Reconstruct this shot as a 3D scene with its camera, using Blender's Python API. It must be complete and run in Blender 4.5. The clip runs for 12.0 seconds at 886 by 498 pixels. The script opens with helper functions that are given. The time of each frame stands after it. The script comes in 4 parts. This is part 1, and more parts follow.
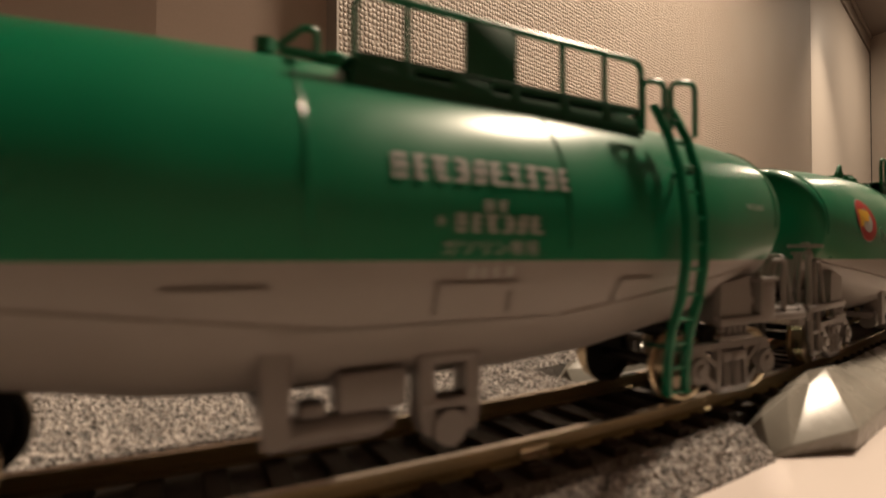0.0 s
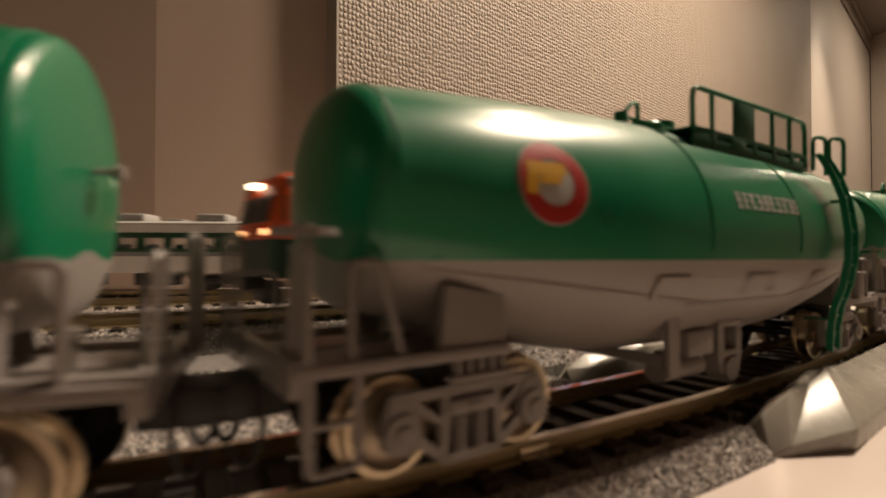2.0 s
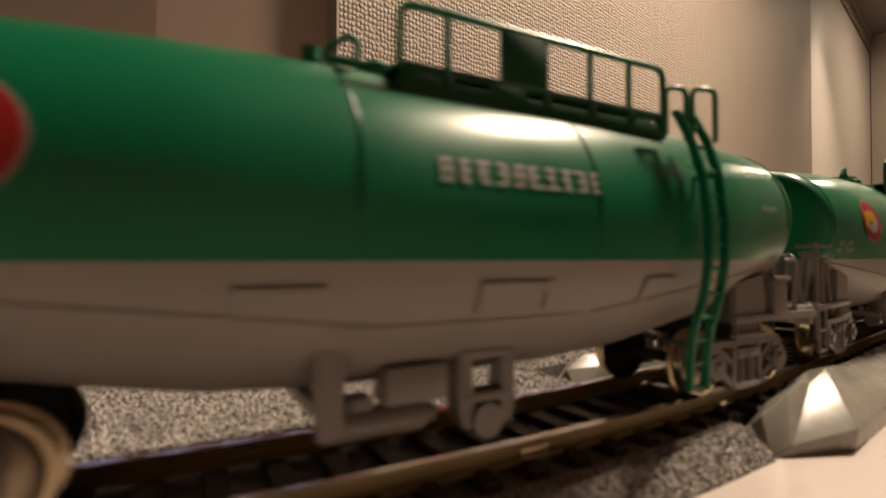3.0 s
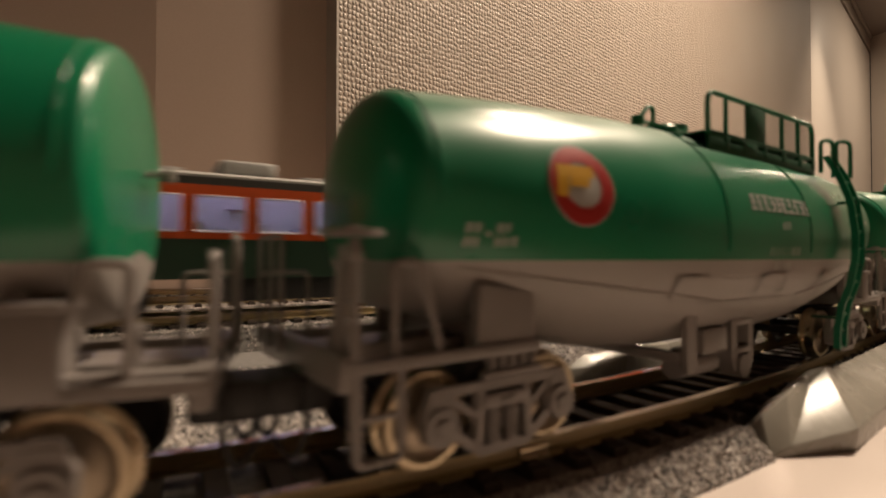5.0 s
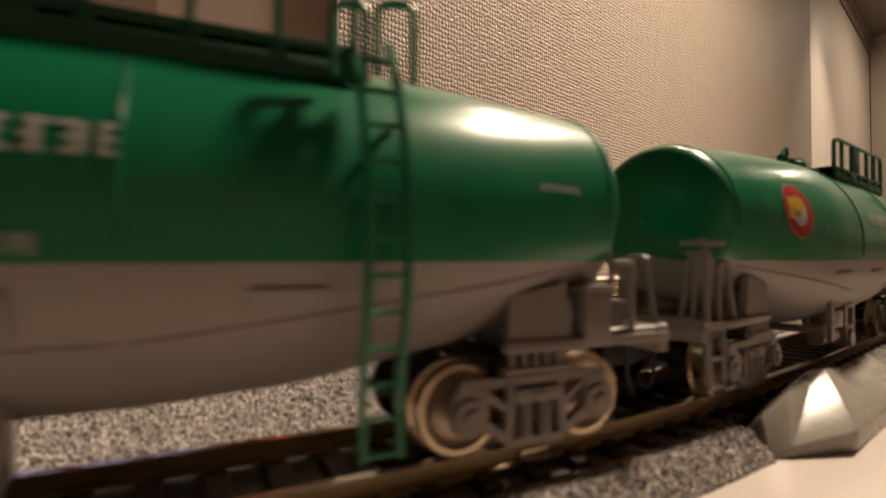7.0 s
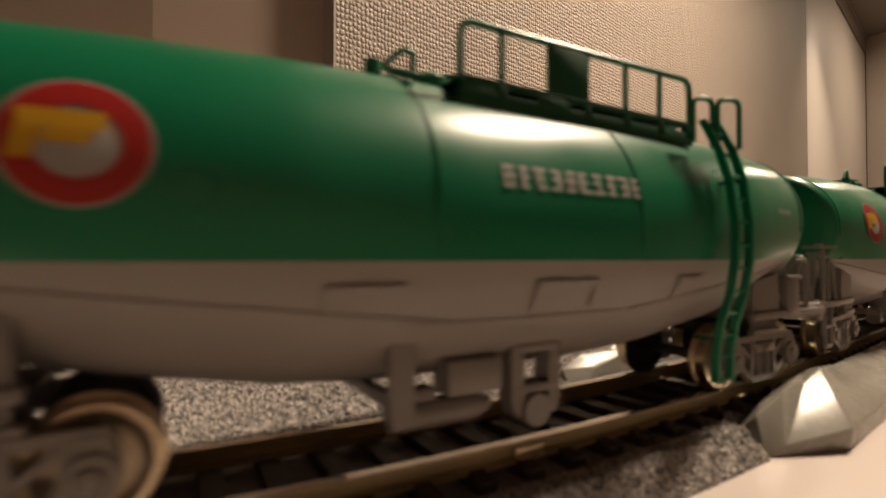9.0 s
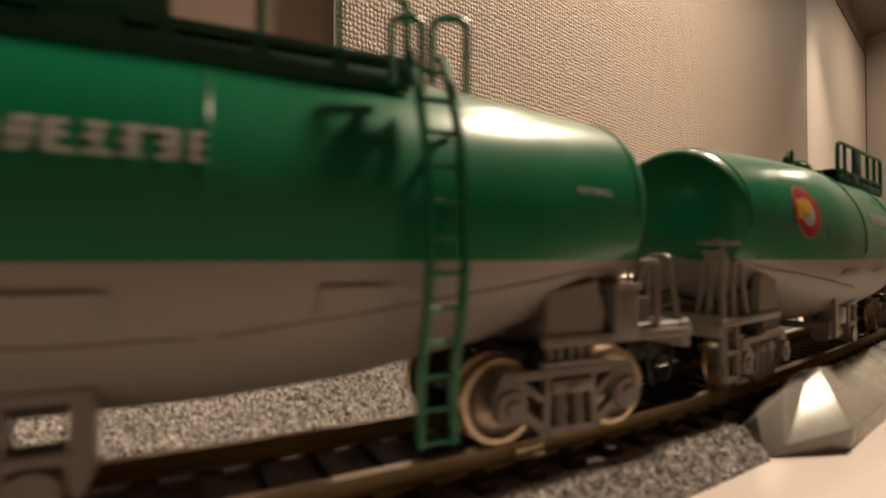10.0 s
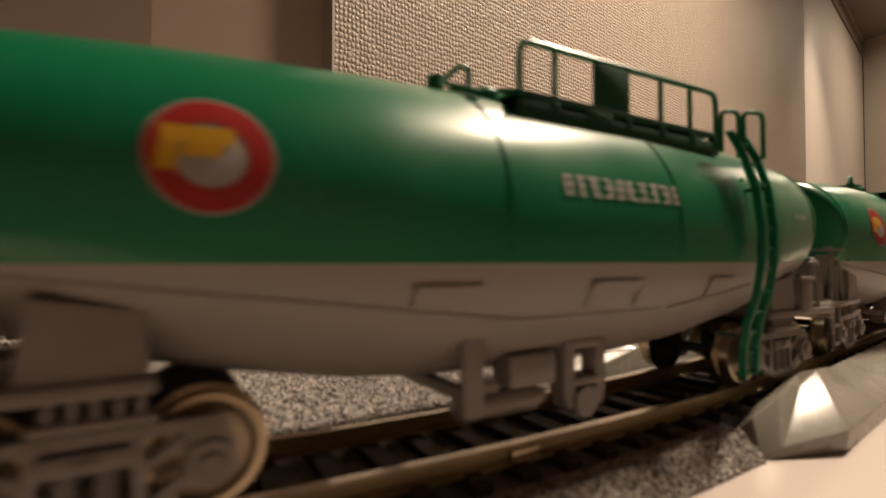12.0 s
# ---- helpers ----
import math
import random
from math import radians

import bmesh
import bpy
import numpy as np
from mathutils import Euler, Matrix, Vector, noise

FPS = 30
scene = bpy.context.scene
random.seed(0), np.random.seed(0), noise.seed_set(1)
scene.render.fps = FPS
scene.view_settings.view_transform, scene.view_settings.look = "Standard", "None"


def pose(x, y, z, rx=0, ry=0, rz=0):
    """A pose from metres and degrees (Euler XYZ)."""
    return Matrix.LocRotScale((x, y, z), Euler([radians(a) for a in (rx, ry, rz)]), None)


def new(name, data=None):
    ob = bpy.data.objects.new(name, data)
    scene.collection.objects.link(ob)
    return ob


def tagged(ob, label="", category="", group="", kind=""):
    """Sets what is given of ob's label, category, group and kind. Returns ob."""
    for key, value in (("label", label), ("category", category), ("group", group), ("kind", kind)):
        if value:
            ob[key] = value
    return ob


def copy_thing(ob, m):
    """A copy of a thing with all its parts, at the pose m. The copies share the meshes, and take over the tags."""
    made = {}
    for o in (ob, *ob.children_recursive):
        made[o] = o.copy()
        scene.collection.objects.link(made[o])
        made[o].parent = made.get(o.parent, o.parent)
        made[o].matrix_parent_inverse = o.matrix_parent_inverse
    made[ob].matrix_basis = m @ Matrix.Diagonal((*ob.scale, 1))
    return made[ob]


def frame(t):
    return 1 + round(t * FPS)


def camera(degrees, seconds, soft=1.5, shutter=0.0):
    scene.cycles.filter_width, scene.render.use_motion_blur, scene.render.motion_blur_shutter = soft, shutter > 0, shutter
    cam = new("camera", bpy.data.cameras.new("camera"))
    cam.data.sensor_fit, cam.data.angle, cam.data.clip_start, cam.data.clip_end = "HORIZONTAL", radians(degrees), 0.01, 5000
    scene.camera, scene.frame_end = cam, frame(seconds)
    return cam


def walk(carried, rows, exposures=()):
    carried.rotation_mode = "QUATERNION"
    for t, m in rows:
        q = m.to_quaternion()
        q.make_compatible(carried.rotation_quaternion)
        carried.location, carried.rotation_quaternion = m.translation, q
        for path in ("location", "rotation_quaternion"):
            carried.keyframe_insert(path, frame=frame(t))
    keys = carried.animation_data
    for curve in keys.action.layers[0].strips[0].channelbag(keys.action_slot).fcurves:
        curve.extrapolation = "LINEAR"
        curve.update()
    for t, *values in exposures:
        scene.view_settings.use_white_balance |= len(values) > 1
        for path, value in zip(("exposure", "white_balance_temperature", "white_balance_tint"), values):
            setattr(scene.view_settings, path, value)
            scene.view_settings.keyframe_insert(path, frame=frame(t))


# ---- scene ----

# All lengths of models are written in millimetres; MM turns them into metres.
MM = 0.001
EYE_H = 0.0251
LENS = 82.26

cam = camera(LENS, 12.0, soft=1.6, shutter=0.5)
cam.data.dof.use_dof, cam.data.dof.focus_distance, cam.data.dof.aperture_fstop = True, 0.80, 26.0


def cam_row(t, yaw, pitch, dx=0.0):
    return t, pose(dx * MM, 0, EYE_H, 90 + pitch, -0.03, yaw)


walk(cam, [cam_row(0.0, 0, 0.93), cam_row(6.5, 0, 0.93), cam_row(7.0, 0, 1.06), cam_row(7.3, -0.02, 1.07), cam_row(8.8, -0.30, 0.95, 0.3),
           cam_row(10.6, -0.30, 0.95, 0.3), cam_row(11.0, -0.32, 0.98, 0.35), cam_row(11.5, -0.34, 1.10, 0.4), cam_row(12.0, -0.42, 1.20, 0.75)])

# ---- world and lamps ----
world = bpy.data.worlds.new("room_dark")
world.use_nodes = True
world.node_tree.nodes["Background"].inputs[0].default_value = (1.0, 0.82, 0.66, 1)
world.node_tree.nodes["Background"].inputs[1].default_value = 0.008
scene.world = world

WARM = (1.0, 0.785, 0.575)


def downlight(name, x, y, z, size, watts, spread=120, tilt=0.0, turn=0.0):
    data = bpy.data.lights.new(name, "AREA")
    data.shape, data.size, data.energy, data.color, data.spread = "DISK", size, watts, WARM, radians(spread)
    ob = new(name, data)
    ob.matrix_world = pose(x, y, z, 0, tilt, turn)
    return ob


CEIL = 1.50
downlight("downlight_main", 0.93, 0.64, CEIL - 0.02, 0.16, 48.0, 150)
downlight("downlight_wall", 0.66, 1.06, CEIL - 0.02, 0.10, 5.5, 140)
downlight("downlight_panel", 1.93, 2.04, CEIL - 0.02, 0.08, 5.0, 72)
# added fill without a known fixture, brightens the panel's right half and side wall
downlight("fill_corner", 2.76, 2.32, CEIL - 0.02, 0.20, 11.0, 175)


# ---- materials ----
def material(name, colour, rough=0.5, metal=0.0, grain=0.0, grain_scale=2000.0, blotch=0.0, blotch_scale=120.0, bump=0.0,
             coat=0.0, glow=None, glow_strength=0.0, shade_random=0.0, spec=0.5):
    m = bpy.data.materials.new(name)
    m.use_nodes = True
    nt = m.node_tree
    n, l = nt.nodes, nt.links
    b = n["Principled BSDF"]
    b.inputs["Base Color"].default_value = (*colour, 1)
    b.inputs["Roughness"].default_value = rough
    b.inputs["Metallic"].default_value = metal
    b.inputs["Specular IOR Level"].default_value = spec
    b.inputs["Coat Weight"].default_value = coat
    b.inputs["Coat Roughness"].default_value = 0.15
    if glow:
        b.inputs["Emission Color"].default_value = (*glow, 1)
        b.inputs["Emission Strength"].default_value = glow_strength
    tc = n.new("ShaderNodeTexCoord")
    out = None
    if grain or bump or blotch:
        fine = n.new("ShaderNodeTexNoise")
        fine.inputs["Scale"].default_value = grain_scale
        fine.inputs["Detail"].default_value = 3
        l.new(tc.outputs["Object"], fine.inputs["Vector"])
        wide = n.new("ShaderNodeTexNoise")
        wide.inputs["Scale"].default_value = blotch_scale
        wide.inputs["Detail"].default_value = 2
        l.new(tc.outputs["Object"], wide.inputs["Vector"])
        hsv = n.new("ShaderNodeHueSaturation")
        hsv.inputs["Color"].default_value = (*colour, 1)
        a = n.new("ShaderNodeMath"); a.operation = "MULTIPLY_ADD"
        a.inputs[1].default_value, a.inputs[2].default_value = 2 * grain, 1 - grain
        l.new(fine.outputs[0], a.inputs[0])
        c = n.new("ShaderNodeMath"); c.operation = "MULTIPLY_ADD"
        c.inputs[1].default_value, c.inputs[2].default_value = 2 * blotch, -blotch
        l.new(wide.outputs[0], c.inputs[0])
        s = n.new("ShaderNodeMath"); s.operation = "ADD"
        l.new(a.outputs[0], s.inputs[0]); l.new(c.outputs[0], s.inputs[1])
        out = s.outputs[0]
        if shade_random:
            info = n.new("ShaderNodeObjectInfo")
            r = n.new("ShaderNodeMath"); r.operation = "MULTIPLY_ADD"
            r.inputs[1].default_value, r.inputs[2].default_value = shade_random, 1 - shade_random / 2
            l.new(info.outputs["Random"], r.inputs[0])
            k = n.new("ShaderNodeMath"); k.operation = "MULTIPLY"
            l.new(out, k.inputs[0]); l.new(r.outputs[0], k.inputs[1])
            out = k.outputs[0]
        l.new(out, hsv.inputs["Value"])
        l.new(hsv.outputs[0], b.inputs["Base Color"])
        rr = n.new("ShaderNodeMath"); rr.operation = "MULTIPLY_ADD"
        rr.inputs[1].default_value, rr.inputs[2].default_value = 0.25, rough - 0.125
        l.new(wide.outputs[0], rr.inputs[0])
        l.new(rr.outputs[0], b.inputs["Roughness"])
        if bump:
            bp = n.new("ShaderNodeBump")
            bp.inputs["Strength"].default_value = bump
            bp.inputs["Distance"].default_value = 0.0002
            l.new(fine.outputs[0], bp.inputs["Height"])
            l.new(bp.outputs[0], b.inputs["Normal"])
    return m


GREEN = material("tank_green_paint", (0.003, 0.165, 0.074), 0.32, grain=0.05, grain_scale=1500, blotch=0.10, blotch_scale=60, bump=0.015, spec=0.40, coat=0.28)
GREY = material("tank_grey_paint", (0.272, 0.247, 0.23), 0.46, grain=0.05, grain_scale=1500, blotch=0.12, blotch_scale=70, bump=0.02)
FRAME_GREY = material("frame_grey_plastic", (0.215, 0.192, 0.182), 0.34, grain=0.08, grain_scale=2500, blotch=0.15, blotch_scale=150, bump=0.05)
RAIL_GREEN = material("handrail_green_plastic", (0.004, 0.17, 0.08), 0.35, grain=0.06, blotch=0.1)
DECK_GREEN = material("walkway_dark_green", (0.004, 0.075, 0.035), 0.5, grain=0.1, blotch=0.1)
DECAL_WHITE = material("decal_white", (0.43, 0.43, 0.41), 0.45, grain=0.05, blotch=0.05)
DECAL_RED = material("decal_red", (0.38, 0.02, 0.018), 0.4, grain=0.05, blotch=0.05)
DECAL_YELLOW = material("decal_yellow", (0.62, 0.34, 0.02), 0.4, grain=0.05, blotch=0.05)
BRASS = material("wheel_nickel_brass", (0.56, 0.46, 0.32), 0.30, metal=1.0, grain=0.1, blotch=0.2, blotch_scale=300)
WHEEL_FACE = material("wheel_face_grey", (0.40, 0.33, 0.25), 0.36, metal=0.75, grain=0.1, blotch=0.2, blotch_scale=300)
BLACK = material("black_plastic", (0.014, 0.013, 0.013), 0.5, grain=0.1, blotch=0.2)
RAIL_SIDE = material("rail_brown_painted", (0.36, 0.28, 0.15), 0.42, metal=0.4, grain=0.2, blotch=0.3, blotch_scale=90)
RAIL_TOP = material("rail_head_nickel", (0.90, 0.85, 0.78), 0.17, metal=1.0, grain=0.05, blotch=0.06)
SLEEPER = material("sleeper_dark_brown", (0.045, 0.033, 0.025), 0.6, grain=0.25, blotch=0.2, bump=0.1, shade_random=0.3)
BALLAST = material("ballast_grey_base", (0.17, 0.16, 0.152), 0.75, grain=0.5, grain_scale=1100, blotch=0.15, bump=0.8)
TABLE = material("table_white_laminate", (0.62, 0.545, 0.505), 0.38, grain=0.02, blotch=0.04, blotch_scale=12)
WEDGE = material("rerailer_grey_plastic", (0.25, 0.235, 0.205), 0.27, grain=0.04, blotch=0.08, bump=0.03)


# ---- shape helpers (millimetres) ----
def part(name, bm, mat, parent=None, label="", smooth=True, scale=MM):
    me = bpy.data.meshes.new(name)
    bm.transform(Matrix.Scale(scale, 4))
    bmesh.ops.recalc_face_normals(bm, faces=bm.faces)
    bm.to_mesh(me)
    bm.free()
    for m in (mat if isinstance(mat, (list, tuple)) else [mat]):
        me.materials.append(m)
    if smooth:
        me.shade_smooth()
        me.set_sharp_from_angle(angle=radians(38))
    ob = new(name, me)
    if parent:
        ob.parent = parent
    if label:
        ob["label"] = label
    return ob


def shared(name, me, parent, m):
    ob = new(name, me)
    ob.parent = parent
    ob.matrix_local = m
    return ob


def thing(name, label, category, group="", kind="", m=None):
    ob = new(name)
    ob.empty_display_size = 0.01
    if m is not None:
        ob.matrix_basis = m
    return tagged(ob, label, category, group, kind)


def box(bm, c, size, bevel=0.0, rot=None, mat=0):
    r = bmesh.ops.create_cube(bm, size=1)
    vs = r["verts"]
    bmesh.ops.scale(bm, verts=vs, vec=size)
    fs = list({f for v in vs for f in v.link_faces})
    if bevel:
        es = list({e for v in vs for e in v.link_edges})
        out = bmesh.ops.bevel(bm, geom=es, offset=bevel, segments=2, affect="EDGES", profile=0.5)
        vs = list({v for f in out["faces"] for v in f.verts} | {v for v in vs if v.is_valid})
        fs = list({f for v in vs for f in v.link_faces})
    m = Matrix.Translation(c) @ (Euler([radians(a) for a in rot]).to_matrix().to_4x4() if rot else Matrix())
    bmesh.ops.transform(bm, matrix=m, verts=vs)
    for f in fs:
        f.material_index = mat
    return vs


def cyl(bm, a, b, r, seg=12, r2=None, mat=0):
    a, b = Vector(a), Vector(b)
    d = b - a
    m = Matrix.Translation((a + b) / 2) @ d.to_track_quat("Z", "Y").to_matrix().to_4x4()
    out = bmesh.ops.create_cone(bm, cap_ends=True, segments=seg, radius1=r, radius2=r if r2 is None else r2, depth=d.length, matrix=m)
    for f in {f for v in out["verts"] for f in v.link_faces}:
        f.material_index = mat


def tube(bm, pts, r, seg=8, closed=False):
    pts = [Vector(p) for p in pts]
    n = len(pts)
    rings = []
    up = Vector((0.13, 0.21, 1)).normalized()
    for i, p in enumerate(pts):
        a = pts[(i - 1) % n] if closed or i else p
        b = pts[(i + 1) % n] if closed or i < n - 1 else p
        t = (b - a).normalized()
        x = t.cross(up)
        if x.length < 0.1:
            x = t.cross(Vector((1, 0, 0)))
        x.normalize()
        y = t.cross(x)
        rings.append([bm.verts.new(p + r * (math.cos(2 * math.pi * k / seg) * x + math.sin(2 * math.pi * k / seg) * y)) for k in range(seg)])
    for i in range(n if closed else n - 1):
        A, B = rings[i], rings[(i + 1) % n]
        for k in range(seg):
            bm.faces.new((A[k], A[(k + 1) % seg], B[(k + 1) % seg], B[k]))
    if not closed:
        bm.faces.new(rings[0])
        bm.faces.new(rings[-1][::-1])


def rounded(pts, r, steps=4):
    """Rounds the inner corners of a path."""
    pts = [Vector(p) for p in pts]
    out = [pts[0]]
    for a, p, b in zip(pts, pts[1:], pts[2:]):
        d1, d2 = (a - p), (b - p)
        k = min(r, d1.length * 0.48, d2.length * 0.48)
        s, e = p + d1.normalized() * k, p + d2.normalized() * k
        for i in range(steps + 1):
            t = i / steps
            out.append((1 - t) ** 2 * s + 2 * t * (1 - t) * p + t * t * e)
    return out + [pts[-1]]


def prism(bm, outline, y0, y1, mat=0):
    """A plate: outline of (x, z), from y0 to y1."""
    A = [bm.verts.new((x, y0, z)) for x, z in outline]
    B = [bm.verts.new((x, y1, z)) for x, z in outline]
    fs = [bm.faces.new(A), bm.faces.new(B[::-1])]
    n = len(outline)
    for i in range(n):
        fs.append(bm.faces.new((A[i], B[i], B[(i + 1) % n], A[(i + 1) % n])))
    for f in fs:
        f.material_index = mat


# ---- the curve of the tracks ----
R0, TH, Y0, STRAIGHT = 588.7, radians(29.31), 74.22, 101.7
CX, CY = -R0 * math.sin(TH), Y0 + R0 * math.cos(TH)


def on_track(u, n=0.0):
    """Place and heading on the main curve, n millimetres to its inner side. Past STRAIGHT the track runs on straight."""
    a = TH + min(u, STRAIGHT) / R0
    x, y = CX + (R0 - n) * math.sin(a), CY - (R0 - n) * math.cos(a)
    more = max(0.0, u - STRAIGHT)
    return x + more * math.cos(a), y + more * math.sin(a), a


def wagon_pose(u, half=59.0, n=0.0, z=0.0):
    (xa, ya, _), (xb, yb, _) = on_track(u - half, n), on_track(u + half, n)
    return pose((xa + xb) / 2 * MM, (ya + yb) / 2 * MM, z * MM, 0, 0, math.degrees(math.atan2(yb - ya, xb - xa)))


# ---- room ----
TABLE_Z = -8.0
WALL_H = math.radians(43.3)
WALL_A = (-118.0, 567.0)


def along_wall(d, out=0.0):
    """d along the papered wall, out towards the room."""
    return (WALL_A[0] + d * math.cos(WALL_H) + out * math.sin(WALL_H), WALL_A[1] + d * math.sin(WALL_H) - out * math.cos(WALL_H))


def slab(name, poly, z0, z1, mat, label="", kind="structure", category=""):
    bm = bmesh.new()
    A = [bm.verts.new((x, y, z0)) for x, y in poly]
    B = [bm.verts.new((x, y, z1)) for x, y in poly]
    bm.faces.new(A[::-1])
    bm.faces.new(B)
    for i in range(len(poly)):
        j = (i + 1) % len(poly)
        bm.faces.new((A[i], A[j], B[j], B[i]))
    return tagged(part(name, bm, mat, smooth=False), label, category, kind=kind)


def wallpaper(name, colour):
    """Embossed paper: raised oval weave, about 9 mm long."""
    m = material(name, colour, 0.55, grain=0.06, grain_scale=900, blotch=0.06, blotch_scale=5)
    n, l = m.node_tree.nodes, m.node_tree.links
    tc = n.new("ShaderNodeTexCoord")
    mp = n.new("ShaderNodeMapping")
    mp.inputs["Rotation"].default_value = (0, 0, -WALL_H)
    l.new(tc.outputs["Object"], mp.inputs["Vector"])
    weave = n.new("ShaderNodeMapping")
    weave.inputs["Scale"].default_value = (0.72, 0, 0.64)
    l.new(mp.outputs[0], weave.inputs["Vector"])
    mp = weave
    warp = n.new("ShaderNodeTexNoise")
    warp.inputs["Scale"].default_value = 60
    l.new(mp.outputs[0], warp.inputs["Vector"])
    mix = n.new("ShaderNodeMix")
    mix.data_type = "VECTOR"
    mix.inputs["Factor"].default_value = 0.003
    l.new(mp.outputs[0], mix.inputs[4])
    l.new(warp.outputs["Color"], mix.inputs[5])
    v = n.new("ShaderNodeTexVoronoi")
    v.inputs["Scale"].default_value = 245
    v.inputs["Randomness"].default_value = 0.34
    l.new(mix.outputs[1], v.inputs["Vector"])
    ramp = n.new("ShaderNodeMapRange")
    ramp.interpolation_type = "SMOOTHSTEP"
    ramp.inputs[1].default_value, ramp.inputs[2].default_value = 0.25, 0.62
    ramp.inputs[3].default_value, ramp.inputs[4].default_value = 1, 0
    l.new(v.outputs["Distance"], ramp.inputs[0])
    bp = n.new("ShaderNodeBump")
    bp.inputs["Strength"].default_value = 1.0
    bp.inputs["Distance"].default_value = 0.0017
    l.new(ramp.outputs[0], bp.inputs["Height"])
    l.new(bp.outputs[0], n["Principled BSDF"].inputs["Normal"])
    return m


PAPER = wallpaper("embossed_wallpaper", (0.25, 0.208, 0.172))
PLAIN_WALL = material("plain_beige_wall", (0.28, 0.245, 0.215), 0.6, grain=0.03, grain_scale=300, blotch=0.05, blotch_scale=3, bump=0.05)
BROWN_WALL = material("taupe_wall", (0.34, 0.262, 0.215), 0.7, grain=0.06, grain_scale=500, blotch=0.08, blotch_scale=5, bump=0.05)
PANEL_MAT = material("door_panel_offwhite", (0.56, 0.51, 0.46), 0.55, grain=0.03, grain_scale=300, blotch=0.04, blotch_scale=3)
CEIL_MAT = material("ceiling_taupe", (0.22, 0.19, 0.175), 0.8, grain=0.04, grain_scale=200, blotch=0.05, blotch_scale=3)
DARK_GAP = material("dark_joint", (0.06, 0.045, 0.035), 0.8, grain=0.1, blotch=0.1)
FLOOR_MAT = material("floor_brown", (0.16, 0.10, 0.06), 0.6, grain=0.1, grain_scale=80, blotch=0.15, blotch_scale=6)
LAMP_MAT = material("lamp_trim_white", (0.7, 0.68, 0.65), 0.4, grain=0.02, blotch=0.02)

CEIL_MM = CEIL * 1000
PANEL_D0, PANEL_D1 = 2344.0, 4052.0

# the papered wall, 100 mm thick, with its free end
slab("wall_north", [along_wall(0), along_wall(PANEL_D0 - 8), along_wall(PANEL_D0 - 8, -20), along_wall(0, -20)], -700, CEIL_MM, PAPER, "beige embossed wallpaper on a wall behind the tracks", category="wall")
slab("wall_above_panel", [along_wall(PANEL_D0 - 8), along_wall(PANEL_D1 + 40), along_wall(PANEL_D1 + 40, -100), along_wall(PANEL_D0 - 8, -100)], 1402, CEIL_MM, PLAIN_WALL, "plain beige wall over the panel", category="wall")
slab("wall_alcove_side", [(-296, 520), (-129, 582), (-160, 682), (-330, 620)], -700, CEIL_MM, BROWN_WALL, "plain taupe alcove wall in shade", category="wall")
slab("wall_alcove_back", [(-296, 520), (-330, 620), (-1500, 350), (-1500, 250)], -700, CEIL_MM, BROWN_WALL, "plain taupe wall in shade", category="wall")
ex, ey = along_wall(PANEL_D1 + 40)
slab("wall_east", [(ex, ey), (ex + 700, ey - 1600), (ex + 800, ey - 1600), (ex + 100, ey + 40)], -700, CEIL_MM, PANEL_MAT, "plain pale side wall", category="wall")
slab("wall_south", [(-1500, -1300), (ex + 1000, -1300), (ex + 1000, -1400), (-1500, -1400)], -700, CEIL_MM, BROWN_WALL, "plain taupe wall behind the viewer", category="wall")
slab("wall_west", [(-1600, -1400), (-1500, -1400), (-1500, 330), (-1600, 330)], -700, CEIL_MM, BROWN_WALL, "plain taupe side wall", category="wall")
slab("wall_east_far", [(ex + 700, ey - 1600), (ex + 700, -1400), (ex + 800, -1400), (ex + 800, ey - 1600)], -700, CEIL_MM, PLAIN_WALL, "plain beige side wall", category="wall")
slab("ceiling", [(-1700, -1500), (ex + 1200, -1500), (ex + 1200, ey + 500), (-1700, ey + 500)], CEIL_MM, CEIL_MM + 50, CEIL_MAT, "plain taupe ceiling", category="ceiling")
slab("floor", [(-1700, -1500), (ex + 1200, -1500), (ex + 1200, ey + 500), (-1700, ey + 500)], -750, -700, FLOOR_MAT, "brown floor far below the table", category="floor")
slab("table", [(-1100, -60), *[on_track(u, -59)[:2] for u in (-330, -240, -160, -80, 0, 40)], *[on_track(u, -46)[:2] for u in (100, 130, 160, 190, 220, 600, 1500)], along_wall(1150, 3), along_wall(-1, 3), (-129, 579), (-296, 517), (-1100, 332)], TABLE_Z - 25, TABLE_Z, TABLE, "white laminate table top under the model railway", kind="", category="table")

slab("trim_corner", [along_wall(-3, 1.5), along_wall(0, 1.5), along_wall(0, -24), along_wall(-3, -24)], TABLE_Z, CEIL_MM, PLAIN_WALL, "smooth beige corner bead at the wall's end", category="trim")

# the light panel: a flush leaf in a dark reveal
pan = thing("wall_panel", "off-white flush wall panel with dark shadow joint, washed by lamp light", "panel", kind="structure")
bm = bmesh.new()
mid = along_wall((PANEL_D0 + PANEL_D1) / 2 + 27, -12)
box(bm, (*mid, 347), (PANEL_D1 - PANEL_D0 + 20, 16, 2080), 2, rot=(0, 0, 43.3))
part("leaf", bm, PANEL_MAT, pan)
bm = bmesh.new()
mid = along_wall((PANEL_D0 + PANEL_D1) / 2, -28)
box(bm, (*mid, 347), (PANEL_D1 - PANEL_D0 + 20, 10, 2106), 0, rot=(0, 0, 43.3))
part("backing", bm, DARK_GAP, pan)
bm = bmesh.new()
mid = along_wall((PANEL_D0 + PANEL_D1) / 2 + 20, 6)
